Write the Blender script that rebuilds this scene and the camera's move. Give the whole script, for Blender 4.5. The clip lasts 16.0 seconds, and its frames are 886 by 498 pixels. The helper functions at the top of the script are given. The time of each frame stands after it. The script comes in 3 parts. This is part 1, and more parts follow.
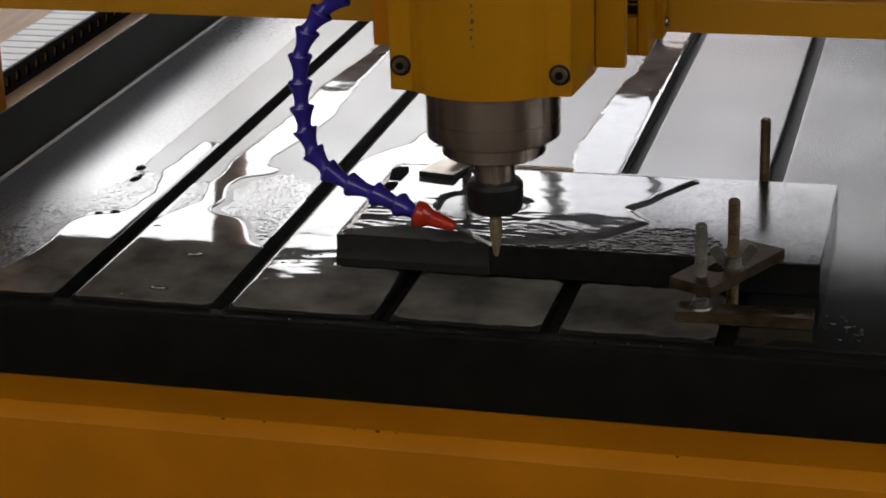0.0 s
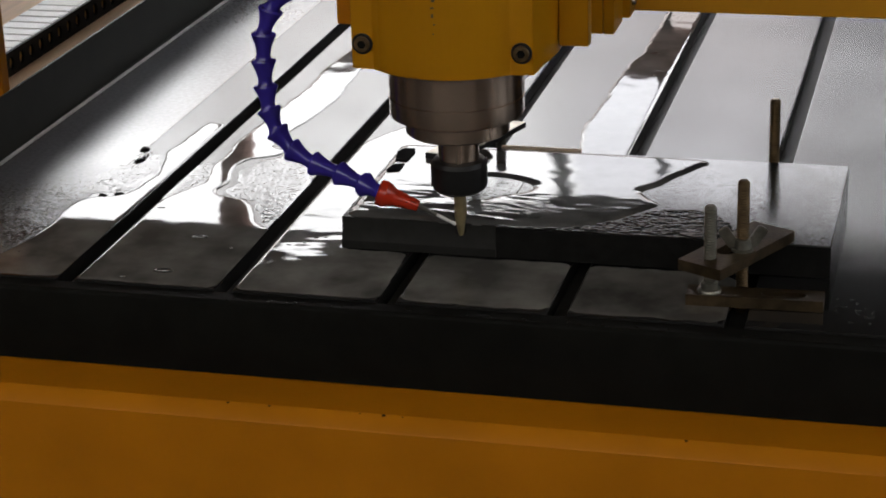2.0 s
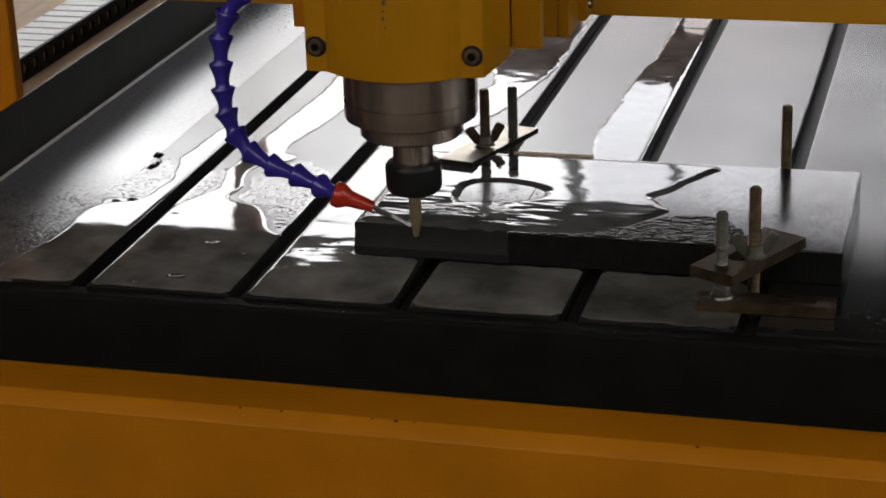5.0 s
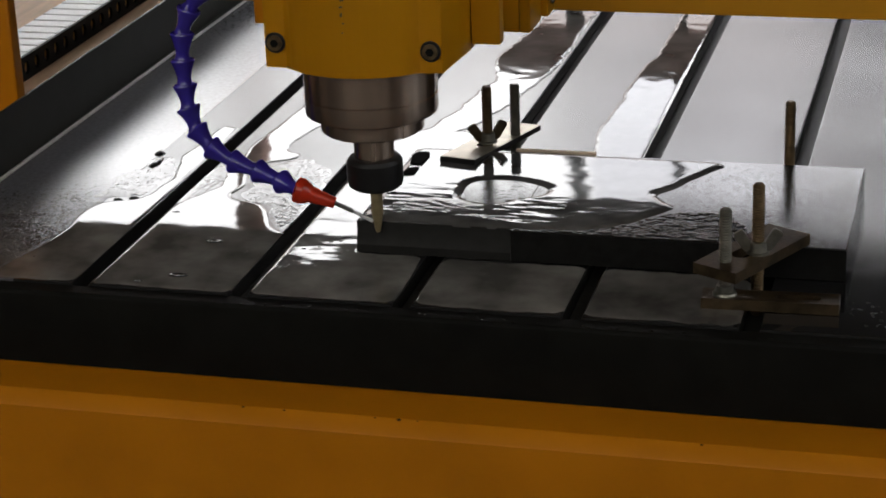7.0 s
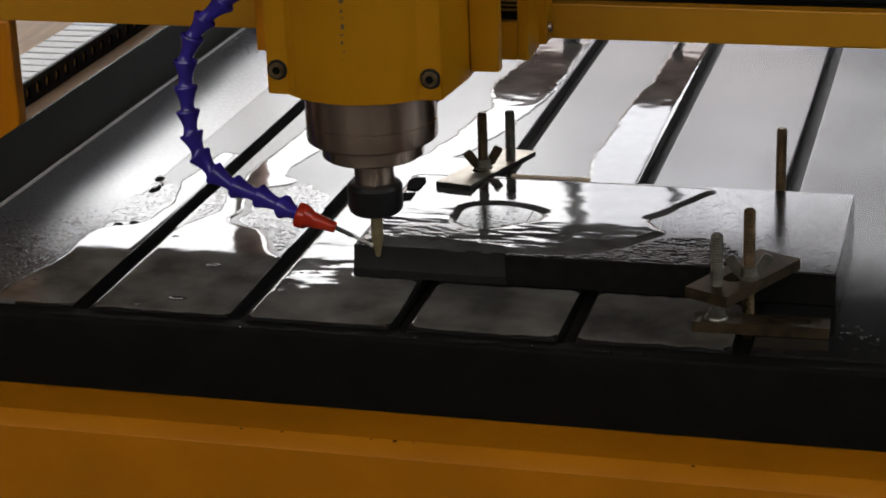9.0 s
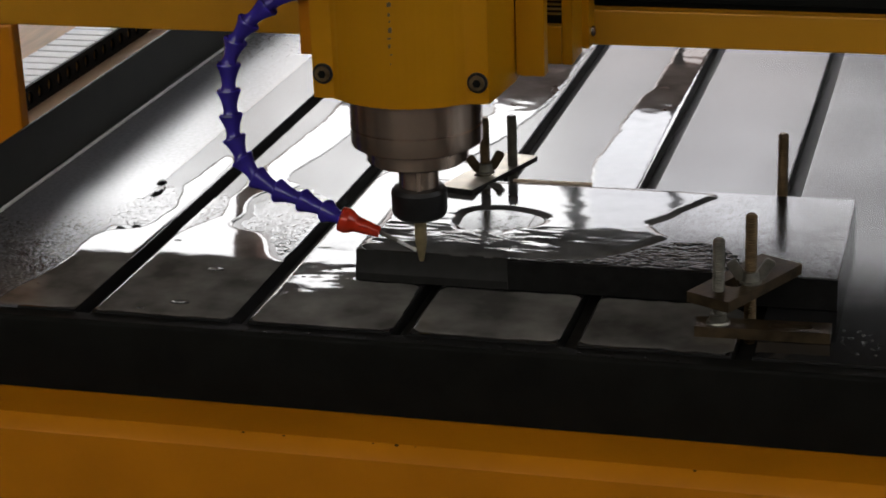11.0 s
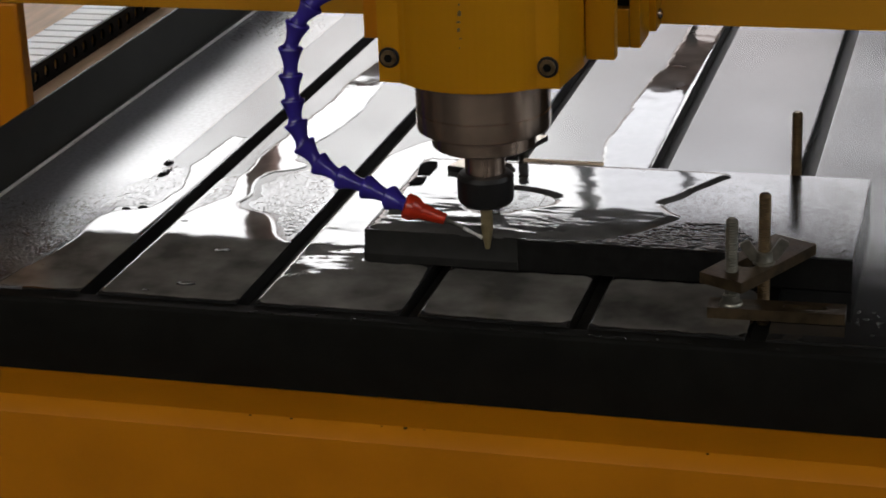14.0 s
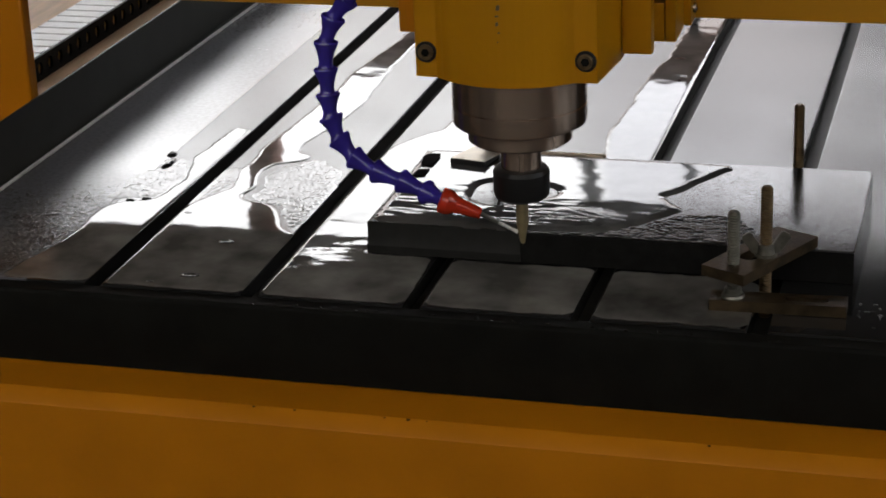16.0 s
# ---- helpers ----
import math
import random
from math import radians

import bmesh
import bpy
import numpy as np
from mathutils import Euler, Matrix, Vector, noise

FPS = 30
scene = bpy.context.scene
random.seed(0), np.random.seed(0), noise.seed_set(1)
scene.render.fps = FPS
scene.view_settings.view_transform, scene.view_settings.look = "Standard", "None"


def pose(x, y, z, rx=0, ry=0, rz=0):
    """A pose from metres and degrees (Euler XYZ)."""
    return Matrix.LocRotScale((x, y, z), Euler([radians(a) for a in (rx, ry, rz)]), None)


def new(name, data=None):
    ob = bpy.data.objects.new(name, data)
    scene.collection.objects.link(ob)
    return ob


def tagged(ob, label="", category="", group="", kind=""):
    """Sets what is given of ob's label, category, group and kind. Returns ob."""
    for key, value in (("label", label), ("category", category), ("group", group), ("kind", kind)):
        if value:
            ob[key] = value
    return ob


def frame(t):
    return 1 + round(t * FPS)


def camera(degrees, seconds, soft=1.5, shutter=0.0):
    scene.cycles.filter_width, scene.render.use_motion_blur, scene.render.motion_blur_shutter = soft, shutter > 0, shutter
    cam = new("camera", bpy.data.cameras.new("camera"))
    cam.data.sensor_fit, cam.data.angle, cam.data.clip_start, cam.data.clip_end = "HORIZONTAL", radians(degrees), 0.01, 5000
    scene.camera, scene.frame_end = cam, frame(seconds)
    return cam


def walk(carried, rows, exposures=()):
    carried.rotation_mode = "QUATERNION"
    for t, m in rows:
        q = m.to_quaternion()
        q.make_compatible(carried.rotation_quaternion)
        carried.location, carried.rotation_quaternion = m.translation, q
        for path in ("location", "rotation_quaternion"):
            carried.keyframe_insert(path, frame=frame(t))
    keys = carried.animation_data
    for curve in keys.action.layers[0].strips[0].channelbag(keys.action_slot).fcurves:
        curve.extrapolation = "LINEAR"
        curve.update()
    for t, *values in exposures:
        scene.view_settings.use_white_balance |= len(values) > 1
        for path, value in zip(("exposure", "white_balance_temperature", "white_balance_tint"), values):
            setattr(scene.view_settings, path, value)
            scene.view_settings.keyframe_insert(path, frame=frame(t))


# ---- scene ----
cam = camera(24.0, 16.0, soft=1.8)
# seconds, eye, yaw, pitch, lean
PATH = [
    (0.0, 0.6225, -1.0721, 0.4688, 14.799, -20.881, -1.819),
    (0.5, 0.6230, -1.0698, 0.4687, 14.865, -21.007, -1.872),
    (1.0, 0.6227, -1.0671, 0.4683, 14.795, -21.079, -1.902),
    (1.5, 0.6210, -1.0648, 0.4642, 14.851, -21.073, -1.894),
    (2.0, 0.6203, -1.0611, 0.4647, 15.043, -21.370, -1.944),
    (2.5, 0.6184, -1.0617, 0.4668, 15.126, -21.581, -1.977),
    (3.0, 0.6205, -1.0660, 0.4671, 15.223, -21.509, -2.034),
    (3.5, 0.6222, -1.0668, 0.4684, 15.265, -21.208, -1.949),
    (4.0, 0.6220, -1.0670, 0.4675, 15.300, -21.147, -1.899),
    (6.5, 0.6212, -1.0563, 0.4664, 15.655, -21.434, -2.266),
    (7.0, 0.6211, -1.0593, 0.4661, 15.536, -21.337, -2.275),
    (7.5, 0.6209, -1.0626, 0.4699, 15.480, -21.335, -2.069),
    (8.0, 0.6231, -1.0709, 0.4695, 15.400, -20.878, -2.271),
    (8.5, 0.6214, -1.0763, 0.4706, 15.337, -20.761, -2.071),
    (9.0, 0.6268, -1.0758, 0.4712, 15.437, -20.609, -2.140),
    (11.5, 0.6256, -1.0777, 0.4714, 15.413, -20.375, -2.000),
    (12.0, 0.6259, -1.0775, 0.4702, 15.574, -20.158, -2.205),
    (12.5, 0.6261, -1.0746, 0.4691, 15.629, -20.423, -2.225),
    (13.0, 0.6261, -1.0689, 0.4711, 15.678, -20.671, -2.289),
    (13.5, 0.6252, -1.0657, 0.4656, 15.696, -20.738, -2.344),
    (14.0, 0.6236, -1.0630, 0.4654, 15.805, -20.975, -2.232),
    (14.5, 0.6246, -1.0650, 0.4673, 15.918, -21.113, -2.275),
    (15.0, 0.6221, -1.0680, 0.4677, 15.869, -21.133, -2.249),
    (15.5, 0.6225, -1.0685, 0.4676, 15.830, -21.070, -2.202),
    (16.0, 0.6244, -1.0659, 0.4686, 15.896, -21.276, -2.210),
]

walk(cam, [(t, pose(x, y, z, 90 + p, 0, yaw) @ pose(0, 0, 0, 0, 0, roll)) for t, x, y, z, yaw, p, roll in PATH])

# ---- world and light ----
world = bpy.data.worlds.new("world")
scene.world = world
world.use_nodes = True
wn = world.node_tree
sky = wn.nodes.new("ShaderNodeTexSky")
sky.sky_type, sky.sun_disc = "NISHITA", False
sky.sun_elevation, sky.sun_rotation = radians(35), radians(20)
wn.nodes["Background"].inputs[1].default_value = 0.08
wn.links.new(sky.outputs[0], wn.nodes["Background"].inputs[0])
scene.view_settings.exposure = 0.0

# ---- materials ----
def mat(name, color, rough=0.5, metal=0.0, spec=0.5, vary=0.25, scale=40.0, bump=0.1, bump_scale=300.0, bump_dist=0.0004, rough_vary=0.1, color2=None, coat=0.0, stretch=(1, 1, 1)):
    m = bpy.data.materials.new(name)
    m.use_nodes = True
    nt = m.node_tree
    b = nt.nodes["Principled BSDF"]
    b.inputs["Metallic"].default_value = metal
    b.inputs["Specular IOR Level"].default_value = spec
    b.inputs["Coat Weight"].default_value = coat
    tc = nt.nodes.new("ShaderNodeTexCoord")
    mp = nt.nodes.new("ShaderNodeMapping")
    mp.inputs["Scale"].default_value = stretch
    nt.links.new(tc.outputs["Object"], mp.inputs[0])
    n1 = nt.nodes.new("ShaderNodeTexNoise")
    n1.inputs["Scale"].default_value, n1.inputs["Detail"].default_value = scale, 6
    nt.links.new(mp.outputs[0], n1.inputs["Vector"])
    n2 = nt.nodes.new("ShaderNodeTexNoise")
    n2.inputs["Scale"].default_value, n2.inputs["Detail"].default_value = bump_scale, 4
    nt.links.new(mp.outputs[0], n2.inputs["Vector"])
    ramp = nt.nodes.new("ShaderNodeValToRGB")
    c2 = color2 or tuple(c * (1 - vary) for c in color)
    ramp.color_ramp.elements[0].position, ramp.color_ramp.elements[1].position = 0.35, 0.65
    ramp.color_ramp.elements[0].color, ramp.color_ramp.elements[1].color = (*c2, 1), (*color, 1)
    nt.links.new(n1.outputs["Fac"], ramp.inputs[0])
    nt.links.new(ramp.outputs[0], b.inputs["Base Color"])
    mr = nt.nodes.new("ShaderNodeMapRange")
    mr.inputs["To Min"].default_value, mr.inputs["To Max"].default_value = max(0.02, rough - rough_vary), min(1, rough + rough_vary)
    nt.links.new(n1.outputs["Fac"], mr.inputs[0])
    nt.links.new(mr.outputs[0], b.inputs["Roughness"])
    bp = nt.nodes.new("ShaderNodeBump")
    bp.inputs["Strength"].default_value, bp.inputs["Distance"].default_value = bump, bump_dist
    nt.links.new(n2.outputs["Fac"], bp.inputs["Height"])
    nt.links.new(bp.outputs[0], b.inputs["Normal"])
    return m


def turned(m, amount):
    """Fine turning grooves round the axis: highlights draw out along it."""
    nt = m.node_tree
    b = nt.nodes["Principled BSDF"]
    tg = nt.nodes.new("ShaderNodeTangent")
    tg.direction_type, tg.axis = "RADIAL", "Z"
    nt.links.new(tg.outputs[0], b.inputs["Tangent"])
    b.inputs["Anisotropic"].default_value, b.inputs["Anisotropic Rotation"].default_value = amount, 0.25
    return m


def water_mat(name, wave=0.15, wave_scale=25.0, dist=0.0006, color=(0.185, 0.178, 0.165), rough=0.03, detail=2, stretch=(1, 1, 1)):
    """A thin film of water that darkens what it wets."""
    m = bpy.data.materials.new(name)
    m.use_nodes = True
    nt = m.node_tree
    b = nt.nodes["Principled BSDF"]
    b.inputs["Base Color"].default_value = (*color, 1)
    b.inputs["IOR"].default_value = 1.34
    b.inputs["Roughness"].default_value = rough
    tc = nt.nodes.new("ShaderNodeTexCoord")
    silt = nt.nodes.new("ShaderNodeTexNoise")
    silt.inputs["Scale"].default_value, silt.inputs["Detail"].default_value = 22.0, 9
    nt.links.new(tc.outputs["Object"], silt.inputs["Vector"])
    ramp = nt.nodes.new("ShaderNodeValToRGB")
    ramp.color_ramp.elements[0].position, ramp.color_ramp.elements[1].position = 0.38, 0.68
    ramp.color_ramp.elements[0].color = (*(c * 0.55 for c in color), 1)
    ramp.color_ramp.elements[1].color = (*(c * 1.6 for c in color), 1)
    nt.links.new(silt.outputs["Fac"], ramp.inputs[0])
    nt.links.new(ramp.outputs[0], b.inputs["Base Color"])
    n = nt.nodes.new("ShaderNodeTexNoise")
    n.inputs["Scale"].default_value, n.inputs["Detail"].default_value = wave_scale, detail
    mp = nt.nodes.new("ShaderNodeMapping")
    mp.inputs["Scale"].default_value = stretch
    nt.links.new(tc.outputs["Object"], mp.inputs[0])
    nt.links.new(mp.outputs[0], n.inputs["Vector"])
    bp = nt.nodes.new("ShaderNodeBump")
    bp.inputs["Strength"].default_value, bp.inputs["Distance"].default_value = wave, dist
    nt.links.new(n.outputs["Fac"], bp.inputs["Height"])
    nt.links.new(bp.outputs[0], b.inputs["Normal"])
    return m


def glow(name, color, strength):
    m = bpy.data.materials.new(name)
    m.use_nodes = True
    nt = m.node_tree
    nt.nodes.remove(nt.nodes["Principled BSDF"])
    e = nt.nodes.new("ShaderNodeEmission")
    e.inputs[0].default_value, e.inputs[1].default_value = (*color, 1), strength
    nt.links.new(e.outputs[0], nt.nodes["Material Output"].inputs[0])
    return m


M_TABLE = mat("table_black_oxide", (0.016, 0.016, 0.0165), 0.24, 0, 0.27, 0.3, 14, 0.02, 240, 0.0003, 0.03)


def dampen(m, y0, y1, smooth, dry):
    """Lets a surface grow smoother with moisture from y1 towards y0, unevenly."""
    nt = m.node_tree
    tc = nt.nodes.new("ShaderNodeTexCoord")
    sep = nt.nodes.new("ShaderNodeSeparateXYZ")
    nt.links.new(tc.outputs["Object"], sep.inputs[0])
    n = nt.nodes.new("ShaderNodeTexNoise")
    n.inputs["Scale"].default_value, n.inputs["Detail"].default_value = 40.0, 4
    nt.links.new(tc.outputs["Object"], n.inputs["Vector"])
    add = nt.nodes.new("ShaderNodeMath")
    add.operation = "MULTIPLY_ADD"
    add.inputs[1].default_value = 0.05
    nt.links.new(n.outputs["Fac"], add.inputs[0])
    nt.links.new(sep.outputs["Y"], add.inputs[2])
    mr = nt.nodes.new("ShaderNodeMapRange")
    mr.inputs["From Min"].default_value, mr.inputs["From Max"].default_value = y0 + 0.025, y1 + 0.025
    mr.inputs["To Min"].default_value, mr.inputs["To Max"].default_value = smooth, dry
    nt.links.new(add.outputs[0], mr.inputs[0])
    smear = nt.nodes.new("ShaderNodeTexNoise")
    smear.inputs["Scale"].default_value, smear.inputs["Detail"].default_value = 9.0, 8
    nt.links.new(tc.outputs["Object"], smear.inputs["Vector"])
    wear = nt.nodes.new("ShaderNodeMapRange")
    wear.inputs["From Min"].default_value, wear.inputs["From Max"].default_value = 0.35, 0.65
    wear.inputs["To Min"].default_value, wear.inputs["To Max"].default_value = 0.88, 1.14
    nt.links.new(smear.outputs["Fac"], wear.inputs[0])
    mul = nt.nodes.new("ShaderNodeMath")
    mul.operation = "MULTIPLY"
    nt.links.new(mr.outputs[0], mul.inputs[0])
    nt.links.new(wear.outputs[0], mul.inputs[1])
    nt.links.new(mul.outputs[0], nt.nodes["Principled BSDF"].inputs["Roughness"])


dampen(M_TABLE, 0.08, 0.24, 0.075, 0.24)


def spatter(m, y0, y1, most, least):
    """Lets the relief of fine droplets thin out from y0 to y1."""
    nt = m.node_tree
    tc = nt.nodes.new("ShaderNodeTexCoord")
    sep = nt.nodes.new("ShaderNodeSeparateXYZ")
    nt.links.new(tc.outputs["Object"], sep.inputs[0])
    mr = nt.nodes.new("ShaderNodeMapRange")
    mr.inputs["From Min"].default_value, mr.inputs["From Max"].default_value = y0, y1
    mr.inputs["To Min"].default_value, mr.inputs["To Max"].default_value = most, least
    nt.links.new(sep.outputs["Y"], mr.inputs[0])
    nt.links.new(mr.outputs[0], next(n for n in nt.nodes if n.type == "BUMP").inputs["Strength"])

M_SIDE = mat("side_strip_paint", (0.125, 0.127, 0.142), 0.23, 0, 0.60, 0.2, 300, 1.0, 430, 0.0006, 0.01)
spatter(M_SIDE, 0.08, 0.22, 1.0, 0.06)
dampen(M_SIDE, 0.04, 0.17, 0.09, 0.23)
M_BLACK = mat("black_paint", (0.0068, 0.0070, 0.0062), 0.6, 0, 0.09, 0.4, 50, 0.2, 700)
M_SLOT = mat("slot_steel", (0.034, 0.034, 0.031), 0.5, 0.0, 0.12, 0.5, 80, 0.3, 400)
M_ORANGE = mat("orange_paint", (0.50, 0.176, 0.003), 0.38, 0, 0.25, 0.15, 16, 0.15, 500, 0.0003, 0.05)
M_YELLOW = mat("yellow_paint", (0.42, 0.186, 0.002), 0.38, 0, 0.25, 0.12, 14, 0.12, 600, 0.0002, 0.06)
M_GANTRY = mat("gantry_paint", (0.46, 0.21, 0.008), 0.42, 0, 0.3, 0.15, 16, 0.12, 500, 0.0002, 0.06)
# paleness added as a reflector: lifts what the wet front planks mirror
M_UNDER_BOUNCE = mat("bounce_underside", (0.45, 0.43, 0.41), 0.6, 0, 0.3, 0.3, 20)
M_STEEL = turned(mat("turned_steel", (0.53, 0.415, 0.335), 0.25, 1.0, 0.5, 0.35, 60, 0.03, 400, 0.0002, 0.08, stretch=(1, 1, 0.06)), 0.85)
M_DARKSTEEL = mat("blackened_nut", (0.015, 0.015, 0.016), 0.38, 0.3, 0.5, 0.3, 90, 0.2, 500)
M_ZINC = mat("zinc_stud", (0.25, 0.245, 0.21), 0.42, 0.9, 0.5, 0.4, 120, 0.2, 900)
M_RUST = mat("brassy_stud", (0.24, 0.175, 0.10), 0.42, 0.9, 0.5, 0.5, 150, 0.25, 900)
M_BAR = mat("worn_bar_steel", (0.105, 0.074, 0.042), 0.46, 0.85, 0.5, 0.5, 90, 0.4, 500, 0.0005, 0.14, color2=(0.040, 0.030, 0.018))
# window glare on the rear clamp's top, put into the colour
M_BAR_LIT = mat("lit_bar_top", (0.48, 0.44, 0.36), 0.42, 0.9, 0.5, 0.3, 70, 0.2, 500)
M_BLUE = mat("blue_plastic", (0.036, 0.022, 0.30), 0.2, 0, 0.5, 0.1, 60, 0.05, 500)
M_RED = mat("red_plastic", (0.52, 0.030, 0.010), 0.24, 0, 0.5, 0.1, 60, 0.05, 500)
M_BIT = mat("brass_bit", (0.36, 0.29, 0.16), 0.42, 0.6, 0.5, 0.25, 200, 0.2, 900)
M_SLATE = mat("black_stone", (0.008, 0.008, 0.0085), 0.155, 0, 0.38, 0.3, 120, 0.15, 1500, 0.0002, 0.04)
M_MILL = mat("milled_profile", (0.017, 0.017, 0.0165), 0.6, 0, 0.15, 0.3, 120, 0.2, 1500)
M_SAWN = mat("sawn_stone", (0.010, 0.010, 0.0098), 0.7, 0, 0.08, 0.4, 150, 0.3, 900)
M_TAN = mat("plywood_sheet", (0.86, 0.57, 0.34), 0.6, 0, 0.2, 0.2, 12, 0.1, 300, stretch=(8, 1, 1))
M_WHITE = mat("white_plastic", (0.90, 0.90, 0.88), 0.45, 0, 0.5, 0.08, 60, 0.05, 300)
M_WALL = mat("painted_wall", (0.20, 0.19, 0.18), 0.8, 0, 0.2, 0.1, 2, 0.1, 60)
M_BROWN = mat("brown_wall", (0.10, 0.07, 0.06), 0.8, 0, 0.2, 0.2, 2, 0.1, 60)
M_FLOOR = mat("concrete_floor", (0.20, 0.19, 0.18), 0.6, 0, 0.3, 0.2, 3, 0.1, 60)
M_MARK = mat("dark_marks", (0.10, 0.075, 0.05), 0.6)
M_CHIP = mat("chipped_edge", (0.05, 0.025, 0.008), 0.7, 0, 0.1)
M_WATER = water_mat("water", 0.06, color=(0.130, 0.125, 0.116))
M_CLEAR = water_mat("clear_water", color=(0.100, 0.097, 0.091))
M_RIPPLE = water_mat("rippled_water", 0.16, 60.0, 0.0005, (0.085, 0.085, 0.084), 0.055, 2, (0.4, 1, 1))
M_DAMP = water_mat("damp_grit", 0.2, 300.0, 0.0002, (0.08, 0.08, 0.08), 0.11, 2, (1, 0.6, 1))
M_STIR = water_mat("stirred_water", 0.10, 90.0, 0.0004, (0.085, 0.085, 0.084), 0.12, 1.0, (0.4, 1, 1))
M_RAIL = mat("rail_paint", (0.036, 0.038, 0.034), 0.5, 0, 0.25, 0.4, 40)
M_DROP = water_mat("drop_water", 0.1, 60.0, 0.0003, (0.012, 0.012, 0.012), 0.03)
M_CHOP = water_mat("choppy_water", 0.35, 70.0, 0.0006, (0.145, 0.139, 0.129), 0.065, 2, (0.5, 1, 1))
M_JET = mat("white_water", (0.80, 0.80, 0.79), 0.08, 0, 0.5, 0.3, 300, 0.3, 600)
M_ALU = mat("bare_edge", (0.88, 0.88, 0.87), 0.38, 0.0, 0.5, 0.2, 60)
M_PILLAR = mat("brown_pillar", (0.50, 0.32, 0.27), 0.7, 0, 0.2, 0.2, 6)
# glossless black for the dark reflections modelled as flat pieces
M_REFLECTED_DARK = mat("reflected_dark", (0.008, 0.008, 0.008), 0.95, 0, 0.02)
M_LATH = mat("pale_wood", (0.70, 0.56, 0.40), 0.6, 0, 0.3, 0.2, 20, stretch=(1, 8, 1))
M_CABLE = mat("orange_cable", (0.90, 0.50, 0.12), 0.5, 0, 0.3, 0.2, 60)
M_BRASS = mat("brass_fin", (0.45, 0.33, 0.12), 0.4, 0.8)
M_WINDOW = glow("bright_sky", (0.99, 0.99, 1.0), 7.8)
M_WINDOW_DIM = glow("hazy_sky", (0.95, 0.95, 1.0), 5.2)
M_WINDOW_RIGHT = glow("grey_sky", (0.97, 0.97, 1.0), 9.0)
M_WINDOW_LOW = glow("pink_haze", (1.0, 0.90, 0.88), 2.6)
# fill glow for the machine's front, from an assumed opening
M_FILL_FRONT = glow("front_fill", (1.0, 0.95, 0.87), 3.7)
# fill glow from the right, source assumed
M_FILL_EAST = glow("side_fill", (0.97, 0.98, 1.0), 2.7)

# ---- mesh helpers ----
def box(bm, x0, x1, y0, y1, z0, z1, bevel=0.0, seg=2):
    r = bmesh.ops.create_cube(bm, size=1.0)
    for v in r["verts"]:
        v.co = Vector((x0 if v.co.x < 0 else x1, y0 if v.co.y < 0 else y1, z0 if v.co.z < 0 else z1))
    if bevel:
        es = {e for v in r["verts"] for e in v.link_edges}
        bmesh.ops.bevel(bm, geom=list(es), offset=bevel, segments=seg, affect="EDGES", profile=0.5)
    return bm


def lathe(bm, prof, n=32, m=Matrix()):
    """prof: (radius, z) from below; closed at both ends."""
    rings = []
    for r, z in prof:
        rings.append([bm.verts.new(m @ Vector((r * math.cos(2 * math.pi * i / n), r * math.sin(2 * math.pi * i / n), z))) for i in range(n)])
    for a, b in zip(rings, rings[1:]):
        for i in range(n):
            bm.faces.new((a[i], a[(i + 1) % n], b[(i + 1) % n], b[i]))
    bm.faces.new(rings[0][::-1])
    bm.faces.new(rings[-1])
    return bm


def prism(bm, pts, z0, z1, m=Matrix(), bevel=0.0):
    a = [bm.verts.new(m @ Vector((x, y, z0))) for x, y in pts]
    b = [bm.verts.new(m @ Vector((x, y, z1))) for x, y in pts]
    n = len(pts)
    fs = [bm.faces.new(a[::-1]), bm.faces.new(b)]
    fs += [bm.faces.new((a[i], a[(i + 1) % n], b[(i + 1) % n], b[i])) for i in range(n)]
    if bevel:
        es = {e for f in fs for e in f.edges}
        bmesh.ops.bevel(bm, geom=list(es), offset=bevel, segments=2, affect="EDGES", profile=0.5)
    return bm


def thing(name, label, category, group="", kind="", at=Matrix()):
    e = new(name)
    e.matrix_world = at
    return tagged(e, label, category, group, kind)


def mesh_ob(name, bm, material, smooth=True):
    bmesh.ops.recalc_face_normals(bm, faces=bm.faces)
    me = bpy.data.meshes.new(name)
    bm.to_mesh(me)
    bm.free()
    me.materials.append(material)
    if smooth:
        for p in me.polygons:
            p.use_smooth = True
        me.set_sharp_from_angle(angle=radians(20))
    return new(name, me)


def part(name, bm, material, parent, label="", at=None):
    ob = mesh_ob(name, bm, material)
    ob.parent = parent
    if at is not None:
        ob.matrix_basis = at
    if label:
        ob["label"] = label
    return ob


def B():
    return bmesh.new()


def solo(name, bm, material, label, category, group="", kind=""):
    return tagged(mesh_ob(name, bm, material), label, category, group, kind)

# ---- hall ----
FLOOR = -0.80
solo("floor", box(B(), -5, 5, -4, 6, FLOOR - 0.1, FLOOR), M_FLOOR, "grey concrete workshop floor", "floor", kind="structure")
solo("ceiling", box(B(), -5, 5, -4, 6, 3.4, 3.5), M_WALL, "plain pale workshop ceiling", "ceiling", kind="structure")
solo("wall_west", box(B(), -5.1, -5, -4, 6, FLOOR, 3.4), M_WALL, "plain painted workshop wall", "wall", kind="structure")
# unseen wall; its three openings are added to pass side fill
bm = B()
box(bm, 5, 5.1, -4, 6, FLOOR, 0.8)
box(bm, 5, 5.1, -4, 6, 3.0, 3.4)
for y0, y1 in ((-4, -1.6), (-0.2, 0.1), (1.5, 1.8), (3.2, 6)):
    box(bm, 5, 5.1, y0, y1, 0.801, 2.999)
